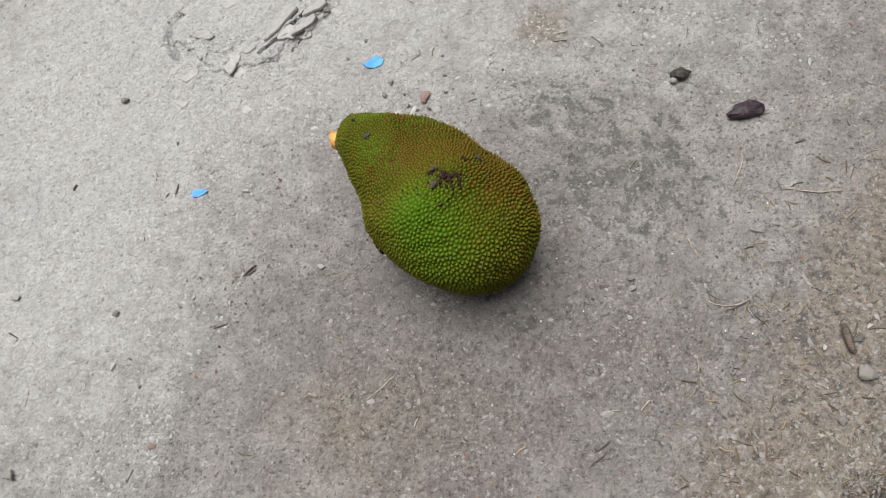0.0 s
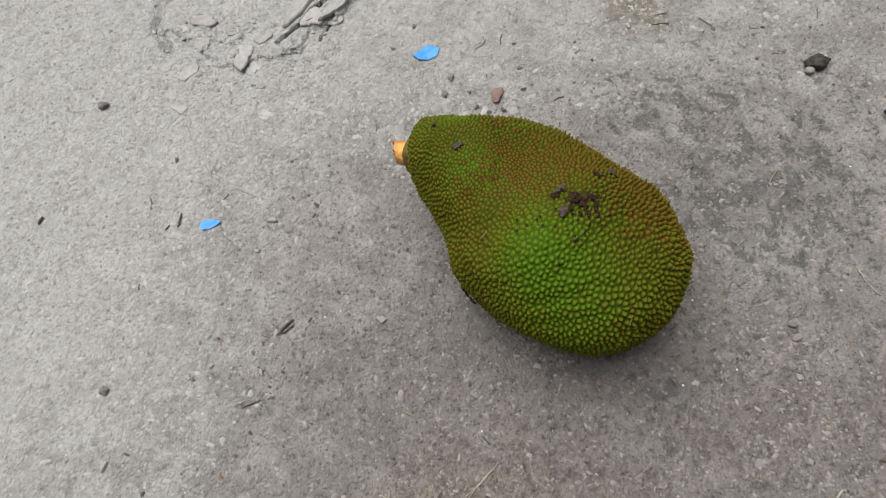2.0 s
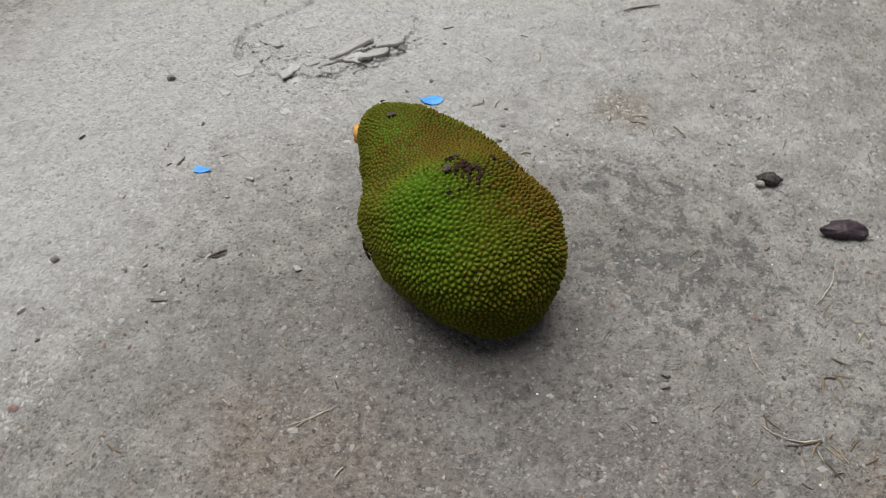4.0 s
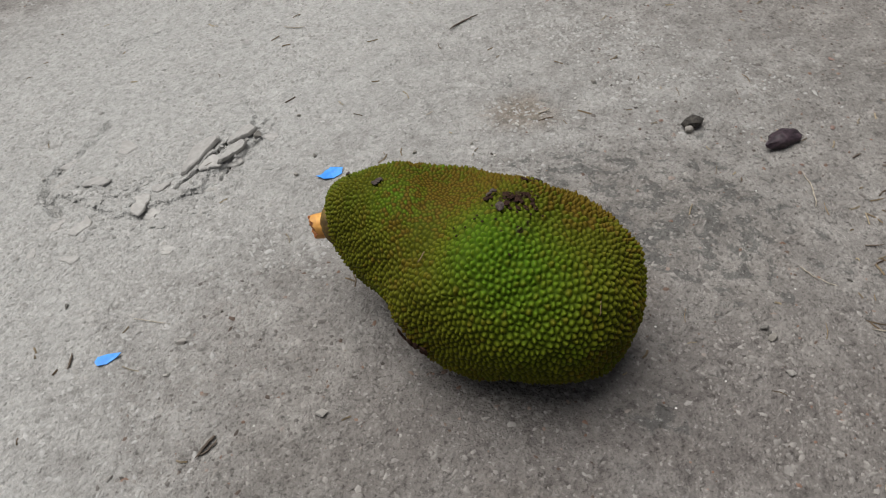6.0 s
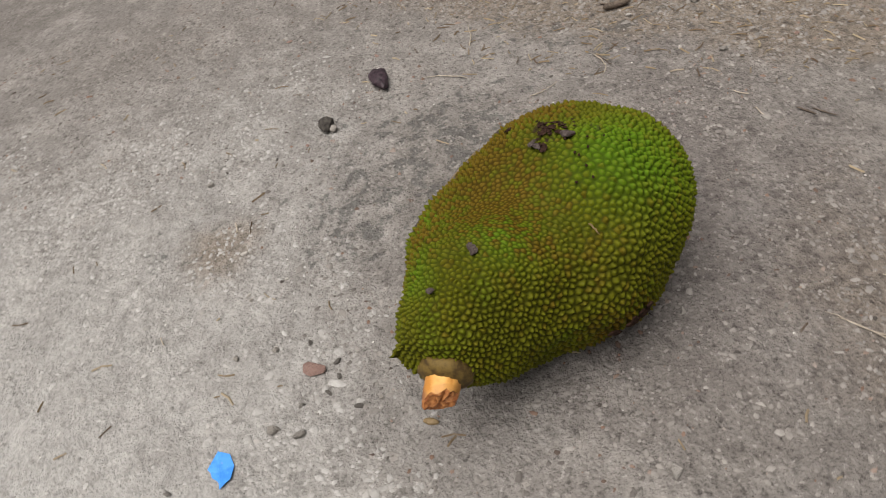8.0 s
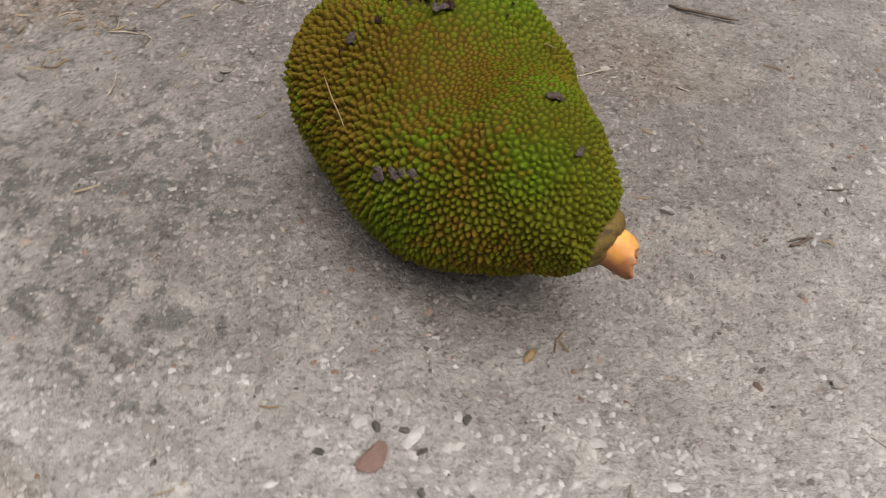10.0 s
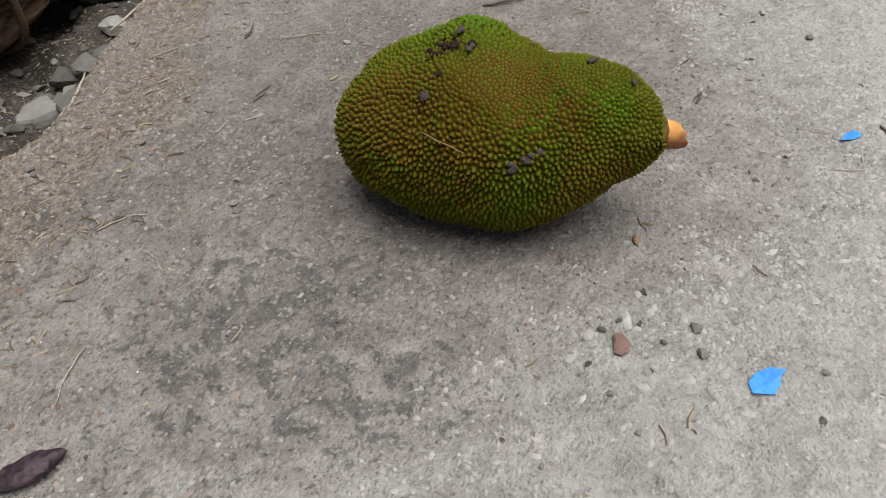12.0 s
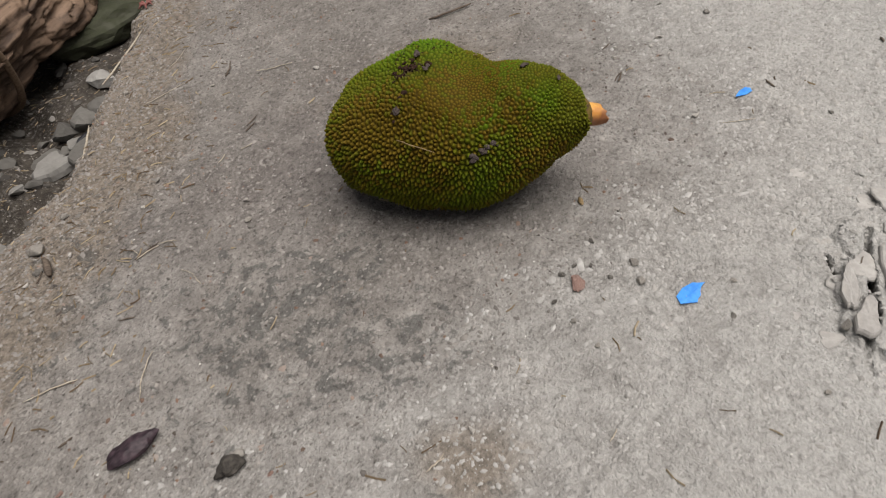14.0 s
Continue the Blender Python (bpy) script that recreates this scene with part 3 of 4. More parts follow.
def build_stalk(fruit):
    a, b = Vector((-.110, .1385, .0968)), Vector((-.1385, .1545, .0905))
    d = (b - a).normalized()
    u = d.cross(Vector((0, 0, 1))).normalized()
    v = u.cross(d)
    rad, sides = .0130, 24
    part("stalk_collar", tube("stalk_collar", [a - d * .006, a, a + d * .003, a + d * .006], [.021, .0195, .0165, .0125], COLLAR, 22, .06, seed=3), fruit, "dark brown collar round the stalk")
    r = random.Random(5)
    bump = [r.uniform(-.05, .05) for _ in range(sides)]
    torn = [r.uniform(-.001, .0028) for _ in range(sides)]

    def ring(s, f, k):
        w = 2 * math.pi * k / sides
        slant = .0075 * (math.cos(w) - .3 * math.sin(w)) * min(1, max(0, (s - .004) / .016)) * f
        return a + d * (s + slant + (torn[k] if s > .0170 else 0)) + rad * f * (1 + bump[k]) * (math.cos(w) * u + math.sin(w) * v)

    lengths = ((0, 1.08), (.004, 1.0), (.007, .97), (.010, .97), (.014, .95), (.0175, .9))
    verts = [ring(s, f, k) for s, f in lengths for k in range(sides)]
    quads = lambda n: [(i * sides + k, i * sides + (k + 1) % sides, (i + 1) * sides + (k + 1) % sides, (i + 1) * sides + k) for i in range(n) for k in range(sides)]
    skin_me = mesh_from("stalk", verts, quads(len(lengths) - 1), STALK_SKIN)
    flank = Vector((.75, .55, -.35)).normalized()
    # painted shade by facing direction, plus a darker cut end
    put_attr(skin_me, "flank_shade", [max(0, (co - a - d * (co - a).dot(d)).normalized().dot(flank)) * .9 + (.35 if i >= 4 * sides else .0) for i, co in enumerate(verts)])
    stalk = part("stalk", skin_me, fruit, "freshly cut orange stalk stub")
    # torn cut face
    cut = [(.0175, .9), (.0185, .78), (.0180, .55), (.0188, .3), (.0178, .1)]
    verts = [ring(s, f, k) + d * (r.uniform(-.0007, .0007) if f < 1 else 0) for s, f in cut for k in range(sides)]
    faces = quads(len(cut) - 1) + [tuple(range(4 * sides, 5 * sides))]
    part("cut_face", mesh_from("cut_face", verts, faces, STALK_CUT, False), stalk, "rough rust-brown cut face")


def stick_on(fruit, snap, flat, nrm, name, me, at, turn, sink, label=""):
    """A part set on the skin of the fruit near a place."""
    co, i, _ = snap.find(at)
    nn = Vector(nrm[i])
    m = nn.to_track_quat("Z", "Y").to_matrix().to_4x4() @ Matrix.Rotation(radians(turn), 4, "Z")
    ob = part(name, me, fruit, label)
    ob.matrix_local = Matrix.Translation(Vector(co) - nn * sink) @ m
    return ob




fruit, snap, skin, skin_n = build_jackfruit()
build_stalk(fruit)
r_ = random.Random(11)
CRUST = [(.012, -.003, .174), (.020, -.011, .171), (.019, .003, .173), (.009, .012, .174), (-.006, .013, .173), (.029, -.005, .169), (0, -.033, .169), (.062, .03, .151), (.044, .023, .162), (.016, .007, .174), (.028, -.001, .170)]
for n, c in enumerate(CRUST):
    for i in range(4 if n in (0, 1, 2, 5, 9, 10) else 2):
        at = (c[0] + r_.gauss(0, .0042), c[1] + r_.gauss(0, .0035), c[2])
        s = r_.uniform(.0022, .0050)
        stick_on(fruit, snap, skin, skin_n, "sap_crust", blob_mesh("sap_crust", SAP, 30 + 5 * n + i, s * 1.5, s, s * .45, .6), at, r_.uniform(0, 360), .0016, "" if i else "dark dried sap crust")
for c, s, count in (((-.002, -.005, .176), .0085, 1), ((-.067, .095, .163), .0050, 3), ((.027, .116, .113), .0055, 4), ((.018, .12, .118), .0055, 4), ((.006, .125, .123), .006, 2), ((.058, .031, .153), .006, 3), ((.002, .018, .173), .0055, 2), ((-.085, .13, .155), .005, 1)):
    for i in range(count):
        at = (c[0] + (r_.uniform(-.006, .006) if i else 0), c[1] + (r_.uniform(-.004, .004) if i else 0), c[2] + (r_.uniform(-.004, .004) if i else 0))
        stick_on(fruit, snap, skin, skin_n, "sap_drop", blob_mesh("sap_drop", SAP_GREY, 60 + i, s * 1.4, s * .85, s * .5, .4), at, r_.uniform(0, 360), .0006, "" if i else "grey-brown dried sap drop")
for i in range(20):
    at = (-.006 + r_.gauss(0, .022), -.004 + r_.gauss(0, .020), .175)
    stick_on(fruit, snap, skin, skin_n, "dark_speck", blob_mesh("dark_speck", SAP, 90 + i % 4, .0028, .0022, .0016, .3, 1), at, r_.uniform(0, 360), -.0004)
for i in range(9):
    at = (-.094 + r_.gauss(0, .010), -.010 + r_.gauss(0, .020), .062 + r_.uniform(-.012, .008))
    stick_on(fruit, snap, skin, skin_n, "scab", blob_mesh("scab", SAP, 95 + i, .009, .006, .003, .4), at, r_.uniform(0, 360), -.0004, "" if i else "brown scab")
for c0, c1, wide in (((.076, .046, .131), (.055, .083, .12), .0006), ((-.068, .009, .149), (-.076, .005, .144), .0007), ((.03, -.10, .12), (.034, -.092, .126), .0006)):
    q = [snap.find(Vector(c0).lerp(Vector(c1), k / 5)) for k in range(6)]
    pts = [Vector(co) + Vector(skin_n[i]) * (.0016 + .0005 * (k % 2)) for k, (co, i, _) in enumerate(q)]
    part("dry_stalk", tube("dry_stalk", pts, [wide * f for f in (.6, 1, .9, 1, .8, .4)], SEED, 7, .15), fruit, "dry straw stuck to the rind")


# ---- small things lying on the concrete ----
def rest(x, y, lift=0.0):
    return float(ground_z(x, y)) + lift


def stones(name, rows, material, label, group, flat=.6, rough=.3, level=2):
    kinds = [rock_mesh(name, material, 200 + 7 * k + len(label), 1.15, .85, flat, 13 + k) for k in range(5)]
    for i, (x, y, s) in enumerate(rows):
        ob = tagged(new(name, kinds[i % 5]), label, name.replace("_", " "), group)
        ob.matrix_world = pose(x, y, rest(x, y, -.12 * s * flat), 0, 0, (i * 137) % 360) @ Matrix.Diagonal((s * 1.1, s * 1.1, s * 1.1, 1))


def rock_mesh(name, material, seed, sx, sy, sz, count=16):
    """An angular stone: the hull of random points, its edges worn, resting on z = 0."""
    r = random.Random(seed)
    bm = bmesh.new()
    for _ in range(count):
        v = Vector((r.gauss(0, 1), r.gauss(0, 1), r.gauss(0, 1))).normalized() * r.uniform(.8, 1.05) * .5
        bm.verts.new((v.x * sx, v.y * sy, v.z * sz))
    res = bmesh.ops.convex_hull(bm, input=bm.verts)
    loose = [v for v in bm.verts if not v.link_faces]
    bmesh.ops.delete(bm, geom=loose, context="VERTS")
    bmesh.ops.bevel(bm, geom=bm.edges[:], offset=.045 * min(sx, sy, sz), segments=1, affect="EDGES", clamp_overlap=True)
    low = min(v.co.z for v in bm.verts)
    for v in bm.verts:
        v.co.z -= low
    me = bpy.data.meshes.new(name)
    bm.to_mesh(me)
    bm.free()
    me.materials.append(material)
    return me


def roughen(me, seed, amount):
    """Finer faces on a stone, pitted and uneven."""
    bm = bmesh.new()
    bm.from_mesh(me)
    bmesh.ops.triangulate(bm, faces=bm.faces[:])
    bmesh.ops.subdivide_edges(bm, edges=[e for e in bm.edges if e.calc_length() > amount * 2], cuts=2, use_grid_fill=True)
    bm.normal_update()
    off = Vector((seed * 1.3, seed * .7, seed * 2.1))
    for v in bm.verts:
        p = v.co / amount
        v.co += v.normal * amount * (.55 * noise.noise(p * .22 + off) + .35 * noise.noise(p * .55 + off))
    bm.to_mesh(me)
    bm.free()
    return me


def slab_mesh(name, material, seed, size, thick):
    """A flat broken chip with a jagged outline and bevelled rim."""
    r = random.Random(seed)
    n = 18
    a1, a2 = r.uniform(0, 6), r.uniform(0, 6)
    out = []
    for k in range(n):
        a = 2 * math.pi * k / n + r.uniform(-.1, .1)
        rad = size * (.45 + .09 * math.cos(2 * a + a1) + .07 * math.cos(3 * a + a2) + r.uniform(-.055, .055))
        out.append((rad * math.cos(a) * 1.2, rad * math.sin(a) * .8))
    tilt = r.uniform(-.08, .08)
    verts, faces = [], []
    for z, f in ((0, 1.04), (thick * .6, 1.0), (thick, .90)):
        verts += [(x * f, y * f, z + tilt * x + (r.uniform(-.1, .1) * thick if z else 0)) for x, y in out]
    verts.append((0, 0, thick * 1.05))
    for ring in (0, 1):
        for k in range(n):
            m = (k + 1) % n
            faces.append((ring * n + k, ring * n + m, ring * n + n + m, ring * n + n + k))
    faces += [(2 * n + k, 2 * n + (k + 1) % n, 3 * n) for k in range(n)]
    faces.append(tuple(range(n))[::-1])
    return mesh_from(name, verts, faces, material, False)


def stick(name, row, wide, material, label, group, category, seed):
    x0, y0, x1, y1 = row
    r = random.Random(seed)
    length = math.hypot(x1 - x0, y1 - y0)
    n = 7
    bend = r.uniform(-.08, .08) * length * (.25 if length > .07 else 1)
    ax, ay = -(y1 - y0) / max(length, 1e-6), (x1 - x0) / max(length, 1e-6)
    pts = []
    for k in range(n):
        f = k / (n - 1)
        b = bend * math.sin(math.pi * f) + r.uniform(-.025, .025) * min(length, .04)
        x, y = (x1 - x0) * (f - .5) + ax * b, (y1 - y0) * (f - .5) + ay * b
        pts.append((x, y, wide * .75 + .0006 + .002 * abs(f - .5) * r.uniform(0, 1)))
    me = tube(name, pts, [wide * g * r.uniform(.8, 1.1) for g in (.6, .9, 1, 1, .95, .85, .45)], material, 7, .12, seed=seed)
    cx, cy = (x0 + x1) / 2, (y0 + y1) / 2
    ob = tagged(new(name, me), label, category, group)
    ob.matrix_world = pose(cx, cy, max(rest(cx + dx, cy + dy) for dx, dy in ((0, 0), ((x1 - x0) * .4, (y1 - y0) * .4), (-(x1 - x0) * .4, -(y1 - y0) * .4))))
    return ob


PALE_PEBBLES = [
    (-0.648, 0.073, 0.0118), (-0.406, 0.000, 0.0082), (-0.327, -0.016, 0.0073), (-0.380, 0.006, 0.0074), (-0.378, 0.040, 0.0075), (-0.189, 0.005, 0.0114),
    (-0.348, -0.033, 0.0064), (-0.502, -0.069, 0.0112), (-0.488, -0.119, 0.0062), (-0.060, -0.074, 0.0071), (0.208, -0.174, 0.0090), (0.429, -0.271, 0.0086),
    (0.492, -0.259, 0.0086), (0.319, -0.286, 0.0071), (0.092, -0.264, 0.0051), (0.004, -0.244, 0.0051), (-0.188, -0.190, 0.0045), (-0.286, 0.158, 0.0104),
    (-0.028, -0.383, 0.0111), (0.206, 0.298, 0.0083), (-0.157, 0.108, 0.0061), (-0.309, 0.125, 0.0064), (0.141, 0.298, 0.0051), (0.146, 0.257, 0.0047),
    (0.058, 0.277, 0.0039), (0.308, 0.308, 0.0049),
]
GREY_PEBBLES = [
    (-0.469, 0.382, 0.0150), (-0.498, 0.012, 0.0123), (-0.651, -0.187, 0.0168), (-0.248, -0.284, 0.0072), (0.227, -0.123, 0.0100), (0.463, -0.314, 0.0266),
    (0.412, -0.359, 0.0151), (0.280, -0.323, 0.0112), (0.225, -0.136, 0.0110), (-0.325, -0.013, 0.0063), (-0.402, -0.002, 0.0059), (0.207, 0.300, 0.0047),
    (-0.038, 0.194, 0.0050), (-0.043, 0.487, 0.0064), (-0.046, 0.268, 0.0120), (-0.032, 0.290, 0.0117), (0.054, 0.278, 0.0080), (0.058, 0.316, 0.0071),
    (-0.092, 0.356, 0.0068), (-0.057, 0.382, 0.0077), (0.133, 0.296, 0.0054), (0.231, -0.613, 0.0136), (0.114, -0.489, 0.0085), (0.355, 0.329, 0.0091),
    (-0.111, 0.461, 0.0134), (-0.158, -0.132, 0.0050),
]
DARK_PEBBLES = [
    (-0.467, -0.106, 0.0063), (-0.479, -0.063, 0.0056), (0.346, -0.121, 0.0054), (0.342, -0.201, 0.0052), (0.473, -0.270, 0.0129), (0.199, 0.083, 0.0067),
    (0.582, -0.066, 0.0047), (-0.039, 0.214, 0.0074), (-0.001, 0.225, 0.0065), (0.362, 0.243, 0.0048), (-0.095, 0.202, 0.0034), (-0.388, 0.276, 0.0072),
    (0.227, -0.130, 0.0059), (0.079, -0.509, 0.0086), (0.017, 0.224, 0.0073), (-0.016, 0.263, 0.0072), (-0.014, 0.238, 0.0073), (0.049, 0.245, 0.0065),
]
RED_BITS = [
    (-0.453, -0.192, 0.0113), (0.266, -0.412, 0.0081), (0.669, 0.188, 0.0086), (0.541, 0.072, 0.0082), (0.371, 0.201, 0.0061), (0.451, 0.038, 0.0049),
    (0.290, -0.554, 0.0111), (0.016, 0.246, 0.0203),
]
PLATES = [
    (-0.382, 0.422, 0.0209), (-0.354, 0.406, 0.0284), (-0.375, 0.350, 0.0186), (-0.253, 0.423, 0.0190), (-0.283, 0.404, 0.0321), (-0.269, 0.310, 0.0201),
    (-0.414, 0.382, 0.0132), (-0.275, 0.536, 0.0296), (-0.323, 0.471, 0.0251), (-0.182, 0.434, 0.0308), (-0.094, 0.458, 0.0205), (-0.158, 0.430, 0.0268),
    (-0.271, 0.392, 0.0325), (-0.354, 0.551, 0.0338), (-0.099, 0.421, 0.0108),
]
DARK_TWIGS = [
    (-0.354, -0.048, -0.333, -0.045), (-0.395, 0.181, -0.388, 0.199), (-0.560, 0.236, -0.554, 0.245), (-0.304, 0.019, -0.282, 0.027), (0.116, -0.329, 0.136, -0.320), (0.087, -0.499, 0.058, -0.537),
    (0.128, -0.333, 0.103, -0.346), (0.480, -0.251, 0.464, -0.274), (-0.283, 0.032, -0.302, 0.019), (0.401, -0.094, 0.419, -0.103), (0.511, 0.016, 0.527, 0.017), (0.255, 0.586, 0.317, 0.602),
    (0.366, -0.190, 0.328, -0.196), (-0.195, 0.427, -0.182, 0.431),
]
STRAWS = [
    (-0.158, -0.199, -0.109, -0.173), (-0.232, -0.172, -0.221, -0.179), (-0.101, -0.248, -0.094, -0.238), (-0.632, -0.096, -0.626, -0.072), (0.311, -0.176, 0.332, -0.190), (0.332, -0.190, 0.365, -0.187),
    (0.359, -0.198, 0.362, -0.212), (0.143, -0.286, 0.161, -0.288), (0.184, -0.294, 0.200, -0.284), (0.239, 0.299, 0.255, 0.303), (0.404, -0.026, 0.439, 0.028), (0.484, -0.054, 0.543, -0.071),
    (0.144, -0.618, 0.093, -0.659), (0.223, -0.539, 0.147, -0.542), (0.044, -0.463, -0.009, -0.432), (0.328, -0.122, 0.319, -0.099), (0.124, 0.391, 0.111, 0.387), (0.262, 0.303, 0.242, 0.303),
    (-0.117, -0.178, -0.159, -0.207), (0.319, -0.081, 0.320, -0.101), (0.024, 0.753, 0.054, 0.733), (-0.324, 0.217, -0.292, 0.189),
]
LONG_STRAWS = [
    (0.249, -0.692, 0.114, -0.839), (0.350, -0.507, 0.310, -0.596), (-0.232, -0.341, -0.308, -0.319),
]
RUBBLE = [
    (0.395, -0.616, 0.0688), (0.338, -0.584, 0.0520), (0.414, -0.554, 0.0447), (0.169, -0.843, 0.0463), (0.252, -0.747, 0.0827), (0.303, -0.738, 0.0609),
    (0.233, -0.837, 0.0596), (0.401, -0.705, 0.0584), (0.342, -0.695, 0.0394), (0.706, -0.253, 0.0676), (0.660, -0.216, 0.0360), (0.621, -0.194, 0.0169),
    (0.629, -0.272, 0.0150), (0.594, -0.303, 0.0232), (0.653, -0.242, 0.0185), (0.705, -0.210, 0.0210), (0.777, -0.180, 0.0205), (0.774, -0.279, 0.0493),
    (0.791, -0.231, 0.0422), (0.621, -0.163, 0.0190),
]

stones("pebble", PALE_PEBBLES, PALE_STONE, "small pale stone chip lying on dusty concrete", "pale pebbles")
stones("pebble", GREY_PEBBLES, GREY_STONE, "rough grey stone lying on dusty concrete", "grey pebbles")
stones("pebble", DARK_PEBBLES, DARK_STONE, "dark little stone lying on dusty concrete", "dark pebbles")
stones("brick_crumb", RED_BITS, BRICK_RED, "reddish crumb of broken brick on the ground", "brick crumbs", .4)
for i, (x, y, s) in enumerate(PLATES):
    ob = tagged(new("concrete_chip", slab_mesh("concrete_chip", SCREED, i, s * 1.1, .0014 + .03 * s)), "flat broken chip of pale concrete beside a crack", "concrete chip", "broken concrete chips")
    ob.matrix_world = pose(x, y, rest(x, y, -.001), (i * 31 % 11) - 5, (i * 17 % 9) - 4, i * 67 % 360)
for i, (x, y, long, wide, turn, tip_x) in enumerate(((-.190, .462, .062, .026, 34, -7), (-.150, .440, .050, .013, 40, 8), (-.128, .470, .040, .020, 30, -5))):
    ob = tagged(new("concrete_chip", slab_mesh("concrete_chip", SCREED, 70 + i, long, .0050)), "long lifted slab of pale concrete along the crack", "concrete chip", "lifted slabs")
    ob.matrix_world = pose(x, y, rest(x, y, .001), tip_x, 0, turn) @ Matrix.Diagonal((1, wide / long * 1.5, 1, 1))
for i, row in enumerate(DARK_TWIGS):
    stick("twig", row, .0009 + .0003 * (i % 3), TWIG, "short dark dry twig lying on concrete", "dark twigs", "twig", 300 + i)
for i, row in enumerate(STRAWS):
    stick("straw", row, .00055 + .0002 * (i % 3), STRAW, "thin dry straw stalk lying on concrete", "straws", "straw", 400 + i)
for i, row in enumerate(LONG_STRAWS):
    stick("straw", row, .0023 if i < 2 else .0022, STRAW if i < 2 else TWIG, "long split dry stalk lying on the ground" if i < 2 else "long grey-brown split stick on concrete", "long stalks", "stalk", 450 + i)


def flake_mesh(name, outline, curl):
    """A thin paint film: top, underside and rim, slightly curled."""
    n = len(outline)
    verts = [(x, y, .0016 + curl * (x * x + .6 * x * y)) for x, y in outline]
    verts += [(x, y, z - .0007) for x, y, z in verts]
    cx, cy = sum(x for x, y in outline) / n, sum(y for x, y in outline) / n
    verts += [(cx, cy, .0022), (cx, cy, .0015)]
    faces = [(k, (k + 1) % n, 2 * n) for k in range(n)] + [(n + (k + 1) % n, n + k, 2 * n + 1) for k in range(n)]
    faces += [(n + k, n + (k + 1) % n, (k + 1) % n, k) for k in range(n)]
    return mesh_from(name, verts, faces, BLUE, False)


narrow = tagged(new("paint_flake", flake_mesh("paint_flake", [(-.013, -.004), (-.0145, .002), (-.011, .007), (-.001, .0062), (.012, .0), (.006, -.003), (-.004, -.0058)], 8)), "small pointed flake of bright blue paint on concrete", "paint flake", "blue flakes")
narrow.matrix_world = pose(-.355, .1745, rest(-.355, .1745), 4, -3, 0)
wide_flake = tagged(new("paint_flake", flake_mesh("paint_flake", [(.0125, -.008), (0, -.011), (-.012, -.0075), (-.0145, -.003), (-.019, .0015), (-.0125, .002), (-.009, .004), (-.0045, .008), (.001, .009), (.0045, .0115), (.012, .006), (.018, .0015)], 6)), "jagged flake of bright blue paint on concrete", "paint flake", "blue flakes")
wide_flake.matrix_world = pose(-.0525, .3365, rest(-.0525, .3365), 2, 2, 0)

# dark pod shell and dark lump
pod_mesh = blob_mesh("dried_pod", POD, 501, .054, .027, .018, .28, 3)
pod = tagged(new("dried_pod", pod_mesh), "dark purple dried pod shell lying on concrete", "dried pod")
pod.matrix_world = pose(.466, .083, rest(.466, .083), 6, 3, -2)
for i, (x, y) in enumerate(((.018, .006), (-.020, .003), (.006, -.010), (-.012, -.009))):
    speck = part("pale_fleck", blob_mesh("pale_fleck", PALE_STONE, 510 + i, .004, .003, .0015, .3, 1), pod, "" if i else "pale grey fleck")
    speck.matrix_local = pose(x, y, .0075 + .002 * (i % 2))
lump = tagged(new("dried_lump", blob_mesh("dried_lump", POD_MUD, 521, .026, .020, .016, .35, 3)), "dark lump of dried mud with a pale bead", "mud lump")
lump.matrix_world = pose(.396, .170, rest(.396, .170), 0, 0, -8)
bead = part("pale_bead", blob_mesh("pale_bead", GREY_STONE, 522, .012, .010, .009, .2), lump, "smooth grey bead")
bead.matrix_local = pose(-.010, -.008, 0)
tail = part("tail", tube("tail", [(.008, .002, .006), (.013, .003, .005), (.018, .003, .004)], [.005, .0035, .0015], POD_MUD, 8, .15), lump)

husk = tagged(new("seed_husk", blob_mesh("seed_husk", SEED, 531, .014, .006, .005, .15)), "tan split seed husk lying beside the fruit", "seed husk")
husk.matrix_world = pose(-.078, .160, rest(-.078, .160), 0, 0, 60)


# ---- rubble beyond the broken edge ----
for i, (x, y, s) in enumerate(RUBBLE):
    mat = PURPLE_STONE if i in (9, 17) else BRICK_RED if i in (15, 16) else RUBBLE_STONE
    flat_one = i in (0, 1, 2)
    me = slab_mesh("rubble_stone", mat, 40 + i, s * 1.1, s * .22) if flat_one else roughen(rock_mesh("rubble_stone", mat, 540 + i, s * 1.2, s * .95, s * .7, 22), i, s * .10)
    label = "flat broken slab of grey concrete among rubble" if flat_one else "purple-grey boulder among rubble" if mat is PURPLE_STONE else "broken red brick lump among rubble" if mat is BRICK_RED else "rough grey stone among rubble"
    ob = tagged(new("rubble_stone", me), label, "rubble stone", "rubble stones")
    ob.matrix_world = pose(x, y, rest(x, y, -.004), 0, 0, i * 53 % 360)
RUN = random.Random(33)
for i in range(64):
    s, d, size = RUN.uniform(.02, 1.28), RUN.uniform(.07, .36), RUN.choice((.02, .03, .04, .06))
    if s > .70 and size > .03:
        size = .022
    if s < .83:
        x, y = .109 + .575 * s + .818 * d, -.891 + .818 * s - .575 * d
    else:
        x, y = .60 + .84 * (s - .83) + .54 * d, -.22 + .54 * (s - .83) - .84 * d
    ob = tagged(new("rubble_stone", roughen(rock_mesh("rubble_stone", RUBBLE_STONE, 700 + i, size * 1.25, size, size * .65, 18), i, size * .10)), "rough dark grey stone in the rubble ditch", "rubble stone", "ditch stones")
    ob.matrix_world = pose(x, y, rest(x, y, -.15 * size), RUN.uniform(-12, 12), RUN.uniform(-12, 12), RUN.uniform(0, 360))
